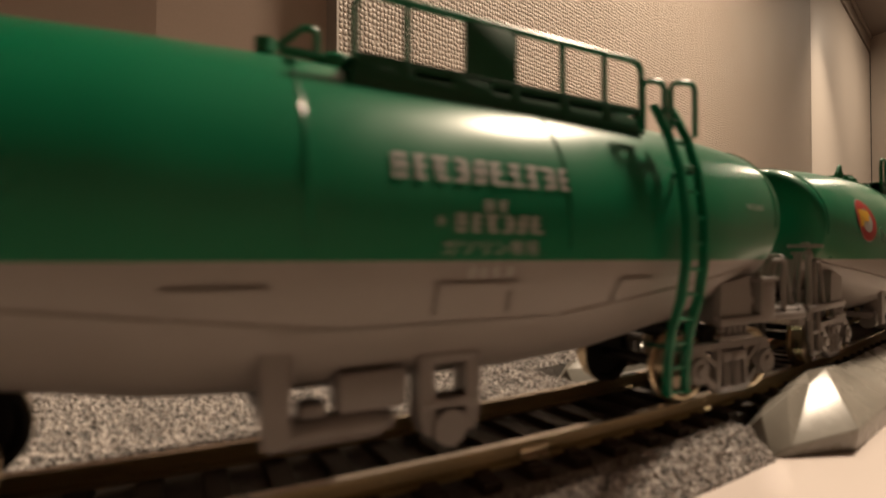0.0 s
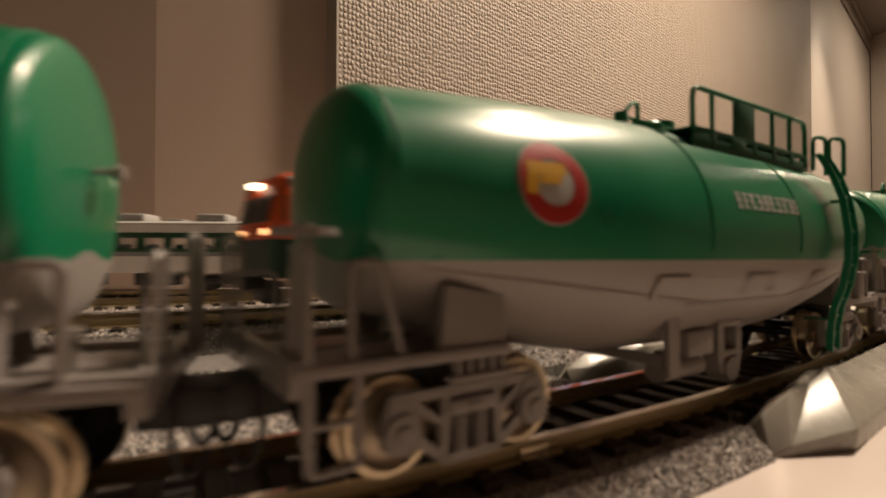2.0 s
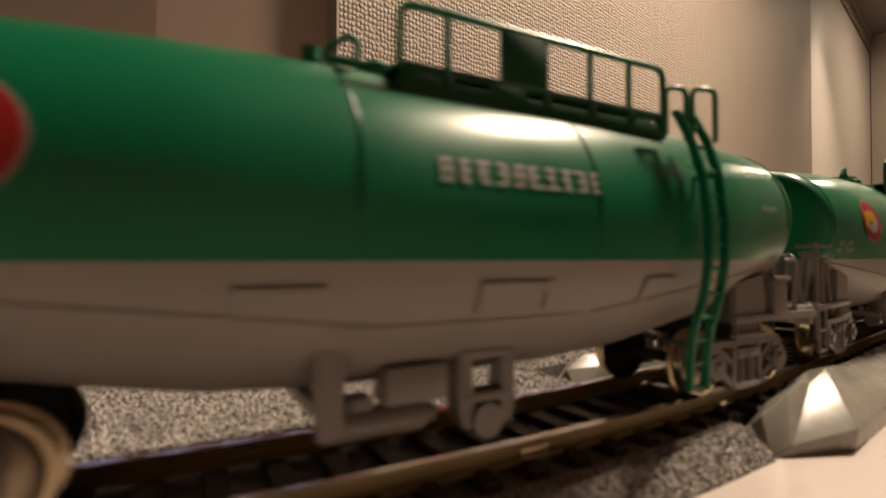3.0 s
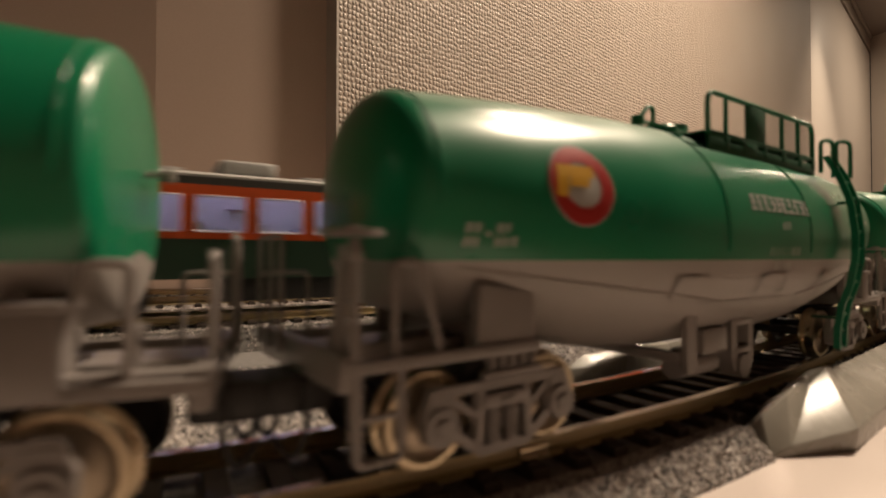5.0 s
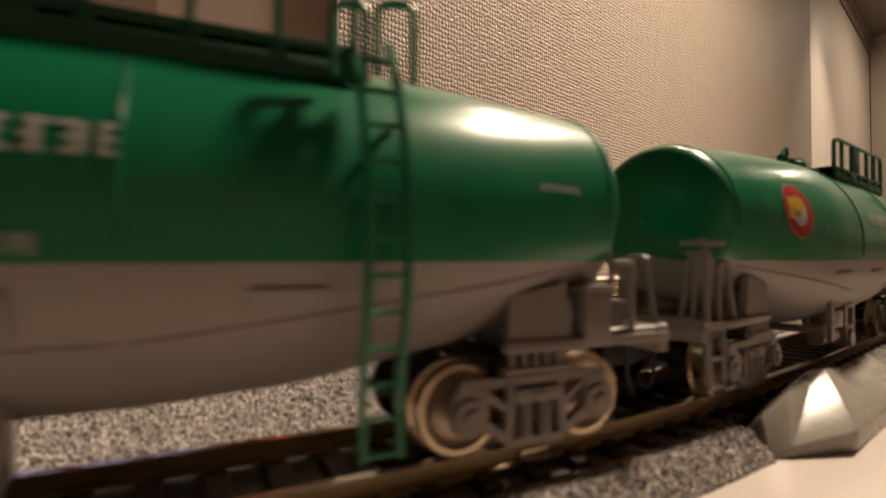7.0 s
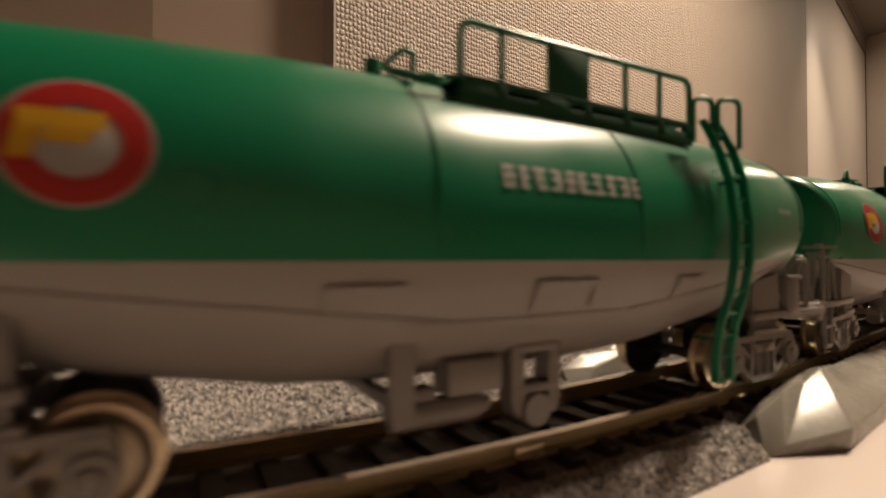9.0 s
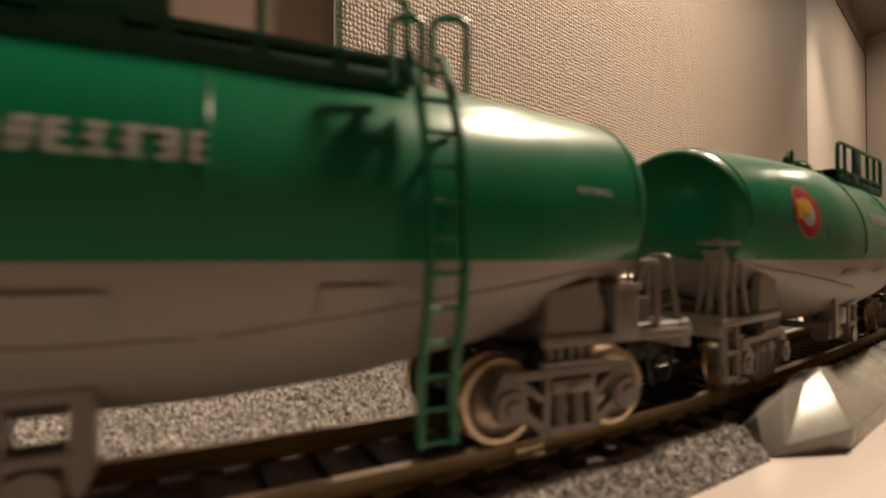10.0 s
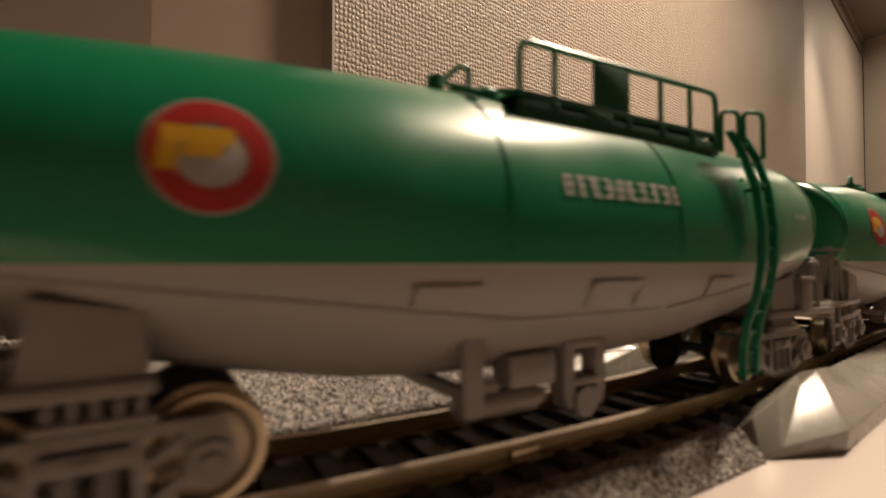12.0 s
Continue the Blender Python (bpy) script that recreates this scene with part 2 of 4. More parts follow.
box(bm, (*mid, CEIL_MM - 10), (PANEL_D1 - PANEL_D0 + 40, 12, 20), 2, rot=(0, 0, 43.3))
tagged(part("trim", bm, PLAIN_WALL), "narrow beige trim under the ceiling", "trim", kind="structure")


# ---- tracks ----
def strip(bm, n0, n1, z0, z1, us, mat=0, curve=on_track):
    """A sloping band along the track."""
    rows = []
    for u in us:
        xa, ya, _ = curve(u, n0)
        xb, yb, _ = curve(u, n1)
        rows.append((bm.verts.new((xa, ya, z0)), bm.verts.new((xb, yb, z1))))
    for a, b in zip(rows, rows[1:]):
        bm.faces.new((a[0], b[0], b[1], a[1])).material_index = mat


def profile(bm, outline, us, off, curve=on_track, mats=None):
    rows = []
    for u in us:
        row = []
        for n, z in outline:
            x, y, _ = curve(u, off + n)
            row.append(bm.verts.new((x, y, z)))
        rows.append(row)
    k = len(outline)
    for a, b in zip(rows, rows[1:]):
        for i in range(k):
            f = bm.faces.new((a[i], b[i], b[(i + 1) % k], a[(i + 1) % k]))
            f.material_index = mats[i] if mats else 0
    bm.faces.new(rows[0][::-1])
    bm.faces.new(rows[-1])


RAIL_OUT = [(-1.3, -2.7), (1.3, -2.7), (1.3, -2.3), (0.35, -2.0), (0.35, -0.8), (0.75, -0.6), (0.75, -0.1), (0.65, 0), (-0.65, 0), (-0.75, -0.1), (-0.75, -0.6), (-0.35, -0.8), (-0.35, -2.0), (-1.3, -2.3)]
RAIL_MATS = [0] * 6 + [1, 1, 1] + [0] * 5


def far_line(u, n):
    """The straight far track: u along, n towards the wall."""
    a = radians(4.0)
    return -104 + u * math.cos(a) - n * math.sin(a), 347 + u * math.sin(a) + n * math.cos(a), a


def make_track(label, off, u0, u1, z=0.0, curve=on_track, beds=None, singles=(0, 0), lo=-17.0, hi=17.0, sleeper_mat=None, step=12.0):
    tr = thing("track", label, "track", "model railway tracks")
    us = [u0 + (u1 - u0) * i / int((u1 - u0) / step) for i in range(int((u1 - u0) / step) + 1)]
    for side in (-8.8, 8.8):
        bm = bmesh.new()
        profile(bm, [(side + n, zz + z) for n, zz in RAIL_OUT], us, off, curve, RAIL_MATS)
        part("rail", bm, (RAIL_SIDE, RAIL_TOP), tr, smooth=False)
    for b0, b1, blo, bhi, slope in (beds or [(u0, u1, lo, hi, 4)]):
        bm = bmesh.new()
        bus = [b0 + (b1 - b0) * i / max(1, int((b1 - b0) / step)) for i in range(max(1, int((b1 - b0) / step)) + 1)]
        profile(bm, [(blo, -4.0 + z), (blo - slope, TABLE_Z + 0.01), (bhi + slope, TABLE_Z + 0.01), (bhi, -4.0 + z)], bus, off, curve)
        part("roadbed", bm, BALLAST, tr, "grey granular roadbed")
    bm = bmesh.new()
    box(bm, (0, 0, -3.45 + z), (3.0, 26.0, 1.7), 0.15)
    box(bm, (0, -10.6, -2.45 + z), (2.2, 1.6, 0.5), 0)
    box(bm, (0, 10.6, -2.45 + z), (2.2, 1.6, 0.5), 0)
    first = part("sleeper", bm, sleeper_mat or SLEEPER, tr, smooth=False)
    rest = bmesh.new()
    k, u = 0, u0
    while u < u1:
        x, y, a = curve(u, off)
        m = pose(x * MM, y * MM, 0, 0, 0, math.degrees(a) + random.uniform(-0.3, 0.3))
        if singles[0] <= u <= singles[1]:
            if k == 0:
                first.matrix_local = m
            else:
                shared("sleeper", first.data, tr, m)
            k += 1
        else:
            mm = Matrix.Translation((x, y, 0)) @ Matrix.Rotation(a, 4, "Z")
            vs = box(rest, (0, 0, -3.45 + z), (3.0, 26.0, 1.7))
            bmesh.ops.transform(rest, matrix=mm, verts=vs)
        u += 7.5 if curve is not on_track else 7.5 * R0 / (R0 - off)
    tagged(part("sleepers_beyond", rest, sleeper_mat or SLEEPER, tr, smooth=False), kind="stuff")
    return tr


def grains(name, count, place, size, mats, label, seed):
    """Loose grey grains, one object."""
    rng = np.random.RandomState(seed)
    base = np.array([(1, 0, 0), (-1, 0, 0), (0, 1, 0), (0, -1, 0), (0, 0, 1), (0, 0, -1)], float)
    tri = np.array([(0, 2, 4), (2, 1, 4), (1, 3, 4), (3, 0, 4), (2, 0, 5), (1, 2, 5), (3, 1, 5), (0, 3, 5)])
    verts = np.empty((count * 6, 3))
    for i in range(count):
        q = rng.normal(size=(3, 3))
        q, _ = np.linalg.qr(q)
        verts[i * 6:i * 6 + 6] = (base * rng.uniform(0.55, 1.25, 3) * size * rng.uniform(0.6, 1.2)) @ q + place(rng)
    faces = (tri[None] + 6 * np.arange(count)[:, None, None]).reshape(-1, 3)
    me = bpy.data.meshes.new(name)
    me.from_pydata((verts * MM).tolist(), [], faces.tolist())
    for m in mats:
        me.materials.append(m)
    me.polygons.foreach_set("material_index", np.repeat(rng.randint(0, len(mats), count), 8).astype(np.int32))
    return tagged(new(name, me), label, "ballast", kind="stuff")


# ---- tank wagons ----
# stations along the tank: s, half width, top, bottom
STATIONS = [(-71.0, 14.4, 47.2, 18.4), (-63, 15.9, 47.9, 16.4), (-50, 18.0, 48.8, 12.6), (-32, 20.0, 49.6, 9.4), (-18.5, 20.6, 49.9, 8.4),
            (14, 20.6, 49.9, 8.4), (30, 20.0, 49.6, 9.4), (50, 18.0, 48.8, 12.6), (63, 15.9, 47.9, 16.4), (71.8, 14.4, 47.2, 18.4)]
SPLIT = 24.7


def low(bm):
    """Fits the running gear and fittings to the height of the tank."""
    bmesh.ops.transform(bm, matrix=Matrix.Translation((0, 0, -1.2)) @ Matrix.Diagonal((1, 1, 0.965, 1)), verts=bm.verts)
    return bm


def section(s):
    xs = [a[0] for a in STATIONS]
    return tuple(float(np.interp(s, xs, [a[k] for a in STATIONS])) for k in (1, 2, 3))


def skin(s, z, out=0.0):
    """A point of the tank's near side at height z."""
    w, top, bot = section(s)
    c, h = (top + bot) / 2, (top - bot) / 2
    k = max(-0.999, min(0.999, (z - c) / h))
    y = -w * math.sqrt(1 - k * k)
    nv = Vector((0, y / w ** 2, (z - c) / h ** 2)).normalized()
    return Vector((s, y, z)) + nv * out


def tank_rings():
    rings = []
    dome = [(4.5, 0.02), (4.42, 0.25), (4.15, 0.48), (3.7, 0.67), (3.15, 0.81), (2.6, 0.89), (2.0, 0.938), (1.4, 0.968), (0.8, 0.988), (0.3, 0.998)]
    s0, s1 = STATIONS[0][0], STATIONS[-1][0]
    for d, k in dome:
        rings.append((s0 - d, k, s0))
    for s in np.linspace(s0, s1, 57):
        rings.append((float(s), 1.0, float(s)))
    for d, k in dome[::-1]:
        rings.append((s1 + 0.5 * d, k, s1))
    return rings


def tank_half(upper):
    bm = bmesh.new()
    N = 40 if upper else 28
    rows = []
    for s, k, ref in tank_rings():
        w, top, bot = section(ref)
        c, h = (top + bot) / 2, (top - bot) / 2 * k
        w *= k
        a = math.asin(max(-1, min(1, (SPLIT - c) / h)))
        span = (a, math.pi - a) if upper else (math.pi - a, 2 * math.pi + a)
        rows.append([bm.verts.new((s, w * math.cos(t), c + h * math.sin(t))) for t in np.linspace(*span, N + 1)])
    for a, b in zip(rows, rows[1:]):
        for i in range(N):
            bm.faces.new((a[i], a[i + 1], b[i + 1], b[i]))
    bmesh.ops.remove_doubles(bm, verts=bm.verts, dist=1e-4)
    return bm


def patch(bm, s0, s1, z0, z1, out=0.12, nx=3, nz=3, mat=0, skew=0.0):
    """A thin piece that follows the tank's skin."""
    g = [[bm.verts.new(skin(s0 + (s1 - s0) * i / nx + skew * j / nz, z0 + (z1 - z0) * j / nz, out)) for j in range(nz + 1)] for i in range(nx + 1)]
    for i in range(nx):
        for j in range(nz):
            bm.faces.new((g[i][j], g[i + 1][j], g[i + 1][j + 1], g[i][j + 1])).material_index = mat


def disc(bm, s, z, r0, r1, out, seg=40, mat=0):
    """A ring or disc on the skin; sizes along the surface."""
    z_per = 0.98
    rings = []
    for r in np.linspace(r0, r1, 4):
        rings.append([bm.verts.new(skin(s + r * math.cos(2 * math.pi * k / seg), z + z_per * r * math.sin(2 * math.pi * k / seg), out)) for k in range(seg)])
    for a, b in zip(rings, rings[1:]):
        for k in range(seg):
            bm.faces.new((a[k], a[(k + 1) % seg], b[(k + 1) % seg], b[k])).material_index = mat
    bmesh.ops.remove_doubles(bm, verts=bm.verts, dist=1e-5)


def seam(s):
    bm = bmesh.new()
    w, top, bot = section(s)
    c, h = (top + bot) / 2, (top - bot) / 2
    tube(bm, [(s, (w + 0.02) * math.cos(t), c + (h + 0.02) * math.sin(t)) for t in np.linspace(-0.15, math.pi + 0.15, 48)], 0.16, 6)
    return bm


LADDER = [(-16.6, 51.0), (-17.6, 49.0), (-19.2, 45.6), (-20.9, 40.0), (-21.7, 33.0), (-21.6, 27.0), (-20.6, 21.0), (-19.0, 16.0), (-18.2, 11.0), (-18.0, 6.0)]


def bar(bm, a, b, w, y0, y1):
    """A flat bar between two points (x, z)."""
    d = Vector((b[0] - a[0], b[1] - a[1])).normalized() * w / 2
    prism(bm, [(a[0] - d.y, a[1] + d.x), (b[0] - d.y, b[1] + d.x), (b[0] + d.y, b[1] - d.x), (a[0] + d.y, a[1] - d.x)], y0, y1)


def bogie_side(y):
    """A cast diamond side frame with open bays, seen from the side."""
    bm = bmesh.new()
    out = 1 if y > 0 else -1
    y0, y1 = y - 0.6, y + 0.6
    prism(bm, [(-11.0, 11.5), (11.0, 11.5), (11.6, 10.3), (-11.6, 10.3)], y0, y1)
    prism(bm, [(-4.6, 3.4), (4.6, 3.4), (4.0, 2.2), (-4.0, 2.2)], y0 - 0.1, y1 + 0.1)
    for sx in (-1, 1):
        prism(bm, [(sx * 8.4, 10.8), (sx * 11.2, 10.8), (sx * 12.3, 8.4), (sx * 11.8, 5.2), (sx * 9.6, 4.4), (sx * 8.0, 5.6), (sx * 7.6, 8.4)], y0 - 0.15, y1 + 0.15)
        cyl(bm, (sx * 9.9, y, 7.0), (sx * 9.9, y + out * 1.3, 7.0), 2.5, 20, 2.3)
        cyl(bm, (sx * 9.9, y + out * 1.3, 7.0), (sx * 9.9, y + out * 1.75, 7.0), 1.3, 14, 1.0)
        bar(bm, (sx * 8.6, 6.4), (sx * 4.0, 2.9), 1.25, y0, y1)
        bar(bm, (sx * 8.4, 10.2), (sx * 4.3, 7.2), 0.9, y0 + 0.1, y1 - 0.1)
        bar(bm, (sx * 3.7, 10.9), (sx * 4.2, 3.0), 1.1, y0 - 0.1, y1 + 0.1)
        for x in (1.5,):
            for k in range(6):
                cyl(bm, (sx * x, y, 3.5 + 0.72 * k), (sx * x, y, 3.95 + 0.72 * k), 1.05, 12)
            cyl(bm, (sx * x, y, 3.4), (sx * x, y, 8.0), 0.7, 10)
    box(bm, (0, y, 9.0), (7.0, 2.4, 1.9), 0.25)
    box(bm, (0, y + out * 0.9, 8.8), (2.0, 1.2, 1.2), 0.2)
    return bm


def wheel_mesh():
    bm = bmesh.new()
    prof = [(0.0, -1.6), (1.2, -1.6), (1.3, -1.0), (2.2, -0.8), (3.6, -0.5), (4.7, -0.9), (5.0, -1.3), (5.75, -1.3), (5.8, 0.8), (6.35, 1.0), (6.3, 1.6), (5.2, 1.6), (4.6, 0.9), (1.2, 0.8), (0.0, 0.8)]
    seg = 36
    rings = [[bm.verts.new((r * math.cos(2 * math.pi * k / seg), y, r * math.sin(2 * math.pi * k / seg))) for k in range(seg)] for r, y in prof]
    for i, (a, b) in enumerate(zip(rings, rings[1:])):
        for k in range(seg):
            bm.faces.new((a[k], a[(k + 1) % seg], b[(k + 1) % seg], b[k])).material_index = 1 if i < 5 else (2 if i >= 10 else 0)
    bmesh.ops.remove_doubles(bm, verts=bm.verts, dist=1e-5)
    return bm


def underframe_parts(car, sx):
    """Everything over one bogie; sx -1 is the brake end."""
    # saddle under the tank, hollow
    bm = bmesh.new()
    for y in (-12.6, 12.6):
        prism(bm, [(sx * 55.4, 22.4), (sx * 64.0, 23.9), (sx * 64.8, 15.6), (sx * 55.0, 15.6)], y - 0.7, y + 0.7)
    box(bm, (sx * 59.5, 0, 17.6), (1.2, 25, 6.5), 0.2)
    part("saddle", low(bm), FRAME_GREY, car)
    for y in (-13.2, 13.2):
        bm = bmesh.new()
        box(bm, (sx * 68.4, y, 15.5), (28.0, 1.4, 1.5), 0.25)
        for k in range(5):
            box(bm, (sx * (55.6 + 1.7 * k), y + 0.2, 13.8), (0.7, 1.2, 2.6), 0.1)
        box(bm, (sx * 59.0, y, 12.5), (9.6, 1.5, 0.9), 0.2)
        part("side_sill", low(bm), FRAME_GREY, car)
    bm = bmesh.new()
    box(bm, (sx * 81.4, 0, 15.0), (2.0, 27, 4.0), 0.3)
    box(bm, (sx * 70, 0, 15.0), (22, 9, 2.4), 0.3)
    part("end_beam", low(bm), FRAME_GREY, car)
    bm = bmesh.new()
    box(bm, (sx * 59.5, 0, 12.4), (9, 20, 2.4), 0.3)
    part("bolster", low(bm), BLACK, car)
    for y in (-12.0, 12.0):
        bm = bogie_side(y)
        bmesh.ops.translate(bm, verts=bm.verts, vec=(sx * 59.7, 0, 0))
        part("bogie_frame", low(bm), FRAME_GREY, car)
    # coupler
    bm = bmesh.new()
    box(bm, (sx * 82.6, 0, 11.0), (7.6, 7.6, 4.6), 0.8)
    box(bm, (sx * 85.4, -1.6 * sx, 10.8), (4.2, 3.4, 4.4), 0.8)
    part("coupler", low(bm), BLACK, car, "black knuckle coupler")
    bm = bmesh.new()
    for y in (-5.0, 5.0):
        tube(bm, rounded([(sx * 81, y, 13.6), (sx * 82.2, y, 13.0), (sx * 82.6, y, 6.5), (sx * 84.0, y * 0.9, 3.6), (sx * 86.0, y * 0.7, 6.5)], 2.2), 0.42, 7)
    part("air_hose", low(bm), BLACK, car, "black rubber air hose")
    # end platform railing, far side
    bm = bmesh.new()
    r = 0.36
    tube(bm, rounded([(sx * 83.0, 12.5, 15), (sx * 83.0, 12.5, 30), (sx * 83.0, 3.0, 30), (sx * 83.0, 3.0, 15)], 1.2), r, 7)
    tube(bm, [(sx * 83.0, 7.6, 15), (sx * 83.0, 7.6, 30)], r, 7)
    tube(bm, rounded([(sx * 83.0, 12.5, 15), (sx * 83.0, 12.5, 25), (sx * 76, 12.5, 25), (sx * 76, 12.5, 15)], 1.2), r, 7)
    part("end_railing", low(bm), FRAME_GREY, car, "grey bent-wire railing")
    # near corner railing and brace
    bm = bmesh.new()
    tube(bm, rounded([(sx * 75.7, -13.0, 15.6), (sx * 75.9, -13.0, 26.7), (sx * 72.6, -13.0, 26.7), (sx * 69.6, -13.0, 15.6)], 0.9), 0.5, 8)
    part("corner_brace", low(bm), FRAME_GREY, car)


def make_wagon(label):
    car = thing("tank_wagon", label, "tank wagon", "model tank wagons of the passing train")
    part("tank_shell", tank_half(True), GREEN, car, "glossy green upper tank half")
    part("tank_belly", tank_half(False), GREY, car, "pale grey lower tank half")
    for s in (-18.5, 14):
        part("weld_seam", seam(s), GREEN, car)
    for s in (-70.6, 70.6):
        part("end_seam", seam(s), GREEN, car)
    # walkway: a base rail on the skin, short legs, an upper beam and a narrow deck
    Y = -13.6
    bm = bmesh.new()
    box(bm, (11.6, Y, 48.3), (47.6, 0.8, 2.4), 0.15)
    part("base_rail", low(bm), DECK_GREEN, car)
    bm = bmesh.new()
    box(bm, (11.6, Y, 50.7), (47.2, 0.7, 1.15), 0.15)
    box(bm, (11.6, Y + 3.0, 51.0), (47.2, 5.8, 0.4), 0.1)
    part("walkway", low(bm), DECK_GREEN, car, "dark green walkway on short legs")
    bm = bmesh.new()
    box(bm, (-8.8, Y + 0.1, 49.3), (6.0, 0.6, 3.4), 0.12)
    part("end_plate", low(bm), DECK_GREEN, car)
    for s, w in ((-5.3, 1.7), (3.6, 6.2), (10.3, 1.7), (18.8, 2.0), (27.0, 2.0), (34.4, 2.4)):
        bm = bmesh.new()
        box(bm, (s, Y, 49.4), (w, 1.0, 2.4), 0.2)
        part("walkway_leg", low(bm), DECK_GREEN, car)
    # handrail
    bm = bmesh.new()
    tube(bm, rounded([(-11.8, Y, 50.4), (-11.8, Y, 58.4), (35.0, Y, 58.9), (35.0, Y, 50.4)], 2.2), 0.5, 8)
    for s in (-5.3, 18.8, 27.0):
        tube(bm, [(s, Y, 50.4), (s, Y, 58.7)], 0.45, 8)
    part("handrail", low(bm), RAIL_GREEN, car)
    bm = bmesh.new()
    box(bm, (6.7, Y, 54.9), (8.0, 0.6, 7.4), 0.15)
    part("sign_board", low(bm), DECK_GREEN, car, "plain green board on the handrail")
    bm = bmesh.new()
    cyl(bm, (-19.0, -11.0, 47.8), (-12.4, -11.4, 47.6), 1.25, 14)
    box(bm, (-18.2, -11.0, 48.6), (1.6, 2.2, 2.6), 0.4)
    part("vent_pipe", low(bm), RAIL_GREEN, car)
    Y = -16.2
    for ya, yb, a, b in ((Y, Y - 1.4, 32.2, 35.2), (Y - 1.6, Y - 3.2, 36.4, 39.8)):
        bm = bmesh.new()
        tube(bm, rounded([(a, ya, 47.0), (a, ya, 54.6), (b, yb, 54.6), (b, yb, 46.0)], 1.4), 0.45, 8)
        part("grab_hoop", low(bm), RAIL_GREEN, car)
    # filler neck and its loop
    bm = bmesh.new()
    cyl(bm, (-11.5, -5, 51.0), (-11.5, -5, 53.0), 2.6, 20)
    cyl(bm, (-11.5, -5, 53.0), (-11.5, -5, 53.7), 2.4, 20, 1.8)
    cyl(bm, (-4, 0, 52.4), (-4, 0, 55.2), 5.0, 24)
    cyl(bm, (-20, -5, 52.4), (-20, -5, 54.2), 1.2, 12)
    box(bm, (-13, -6.5, 52.6), (11, 1.0, 0.8), 0.2)
    part("filler_hatch", low(bm), RAIL_GREEN, car)
    bm = bmesh.new()
    tube(bm, rounded([(-18.8, -4, 52.2), (-18.8, -4, 53.6), (-15.2, -4, 57.2), (-13.6, -4, 57.2), (-13.6, -4, 52.4)], 0.9), 0.45, 8)
    tube(bm, [(-18.8, -4, 54.0), (-13.6, -4, 54.0)], 0.35, 6)
    part("hatch_loop", low(bm), RAIL_GREEN, car)
    # ladder
    for ds in (-2.0, 2.0):
        bm = bmesh.new()
        pts = [(35.95 + ds + 0.02 * (53 - z), y, z) for y, z in LADDER]
        rows = [[bm.verts.new((x + dx, y + dy, z)) for dx, dy in ((-0.3, -0.65), (0.3, -0.65), (0.3, 0.65), (-0.3, 0.65))] for x, y, z in pts]
        for r0, r1 in zip(rows, rows[1:]):
            for k in range(4):
                bm.faces.new((r0[k], r0[(k + 1) % 4], r1[(k + 1) % 4], r1[k]))
        bm.faces.new(rows[0])
        bm.faces.new(rows[-1][::-1])
        part("ladder_stringer", low(bm), RAIL_GREEN, car)
    zs = np.linspace(6.4, 48.5, 12)
    ly, lz = [p[0] for p in LADDER][::-1], [p[1] for p in LADDER][::-1]
    for z in zs:
        bm = bmesh.new()
        y, c = float(np.interp(z, lz, ly)), 35.95 + 0.02 * (53 - z)
        tube(bm, [(c - 2.1, y, z), (c + 2.1, y, z)], 0.32, 6)
        part("rung", low(bm), RAIL_GREEN, car)
    bm = bmesh.new()
    box(bm, (37.2, -15.4, 13.0), (0.7, 6.0, 0.7), 0.1)
    part("ladder_bracket", low(bm), DECK_GREEN, car)
    bm = bmesh.new()
    box(bm, (36.6, -19.6, 40.0), (0.7, 3.4, 0.7), 0.1)
    part("ladder_bracket", low(bm), DECK_GREEN, car)
    # raised outlines on the belly
    for s0, s1, legs in ((-30.6, -22, (0,)), (-4.2, 6.6, (0, 1)), (24.0, 31.5, (0,))):
        bm = bmesh.new()
        patch(bm, s0, s1, 21.3, 22.3, 0.45, 4, 2)
        patch(bm, s0, s1, 21.3, 22.3, 0.0, 4, 2)
        for k in legs:
            e = s0 if k == 0 else s1 - 0.8
            patch(bm, e, e + 0.8, 18.4, 21.5, 0.40, 1, 3, skew=0.0)
        part("belly_bracket", bm, GREY, car)
    bm = bmesh.new()
    patch(bm, -21, 13, 17.4, 17.7, 0.18, 24, 1)
    part("belly_joint", bm, GREY, car)
    for sx in (-1, 1):
        bm = bmesh.new()
        k = 20
        for i in range(k):
            a, b = 15 + 52 * i / k, 15 + 52 * (i + 1) / k
            za, zb = 17.4 + 6.2 * i / k, 17.4 + 6.2 * (i + 1) / k
            vs = [bm.verts.new(skin(sx * s, z, o)) for s, z, o in ((a, za, 0.02), (b, zb, 0.02), (b, zb + 0.25, 0.22), (a, za + 0.25, 0.22), (a, za + 0.5, 0.02), (b, zb + 0.5, 0.02))]
            bm.faces.new((vs[0], vs[1], vs[2], vs[3]))
            bm.faces.new((vs[3], vs[2], vs[5], vs[4]))
        part("belly_joint", bm, GREY, car)
    # gear under the belly
    bm = bmesh.new()
    prism(bm, [(-21.8, 18.2), (-19.2, 18.2), (-18.9, 17.2), (-19.0, 7.2), (-21.8, 7.2), (-22.1, 17.2)], -15.2, -14.2)
    part("hanger", low(bm), FRAME_GREY, car)
    bm = bmesh.new()
    cyl(bm, (-20.6, -11.6, 7.4), (-8.0, -11.6, 7.4), 1.9, 18)
    cyl(bm, (-8.0, -11.6, 7.4), (-6.4, -11.6, 7.4), 1.2, 14)
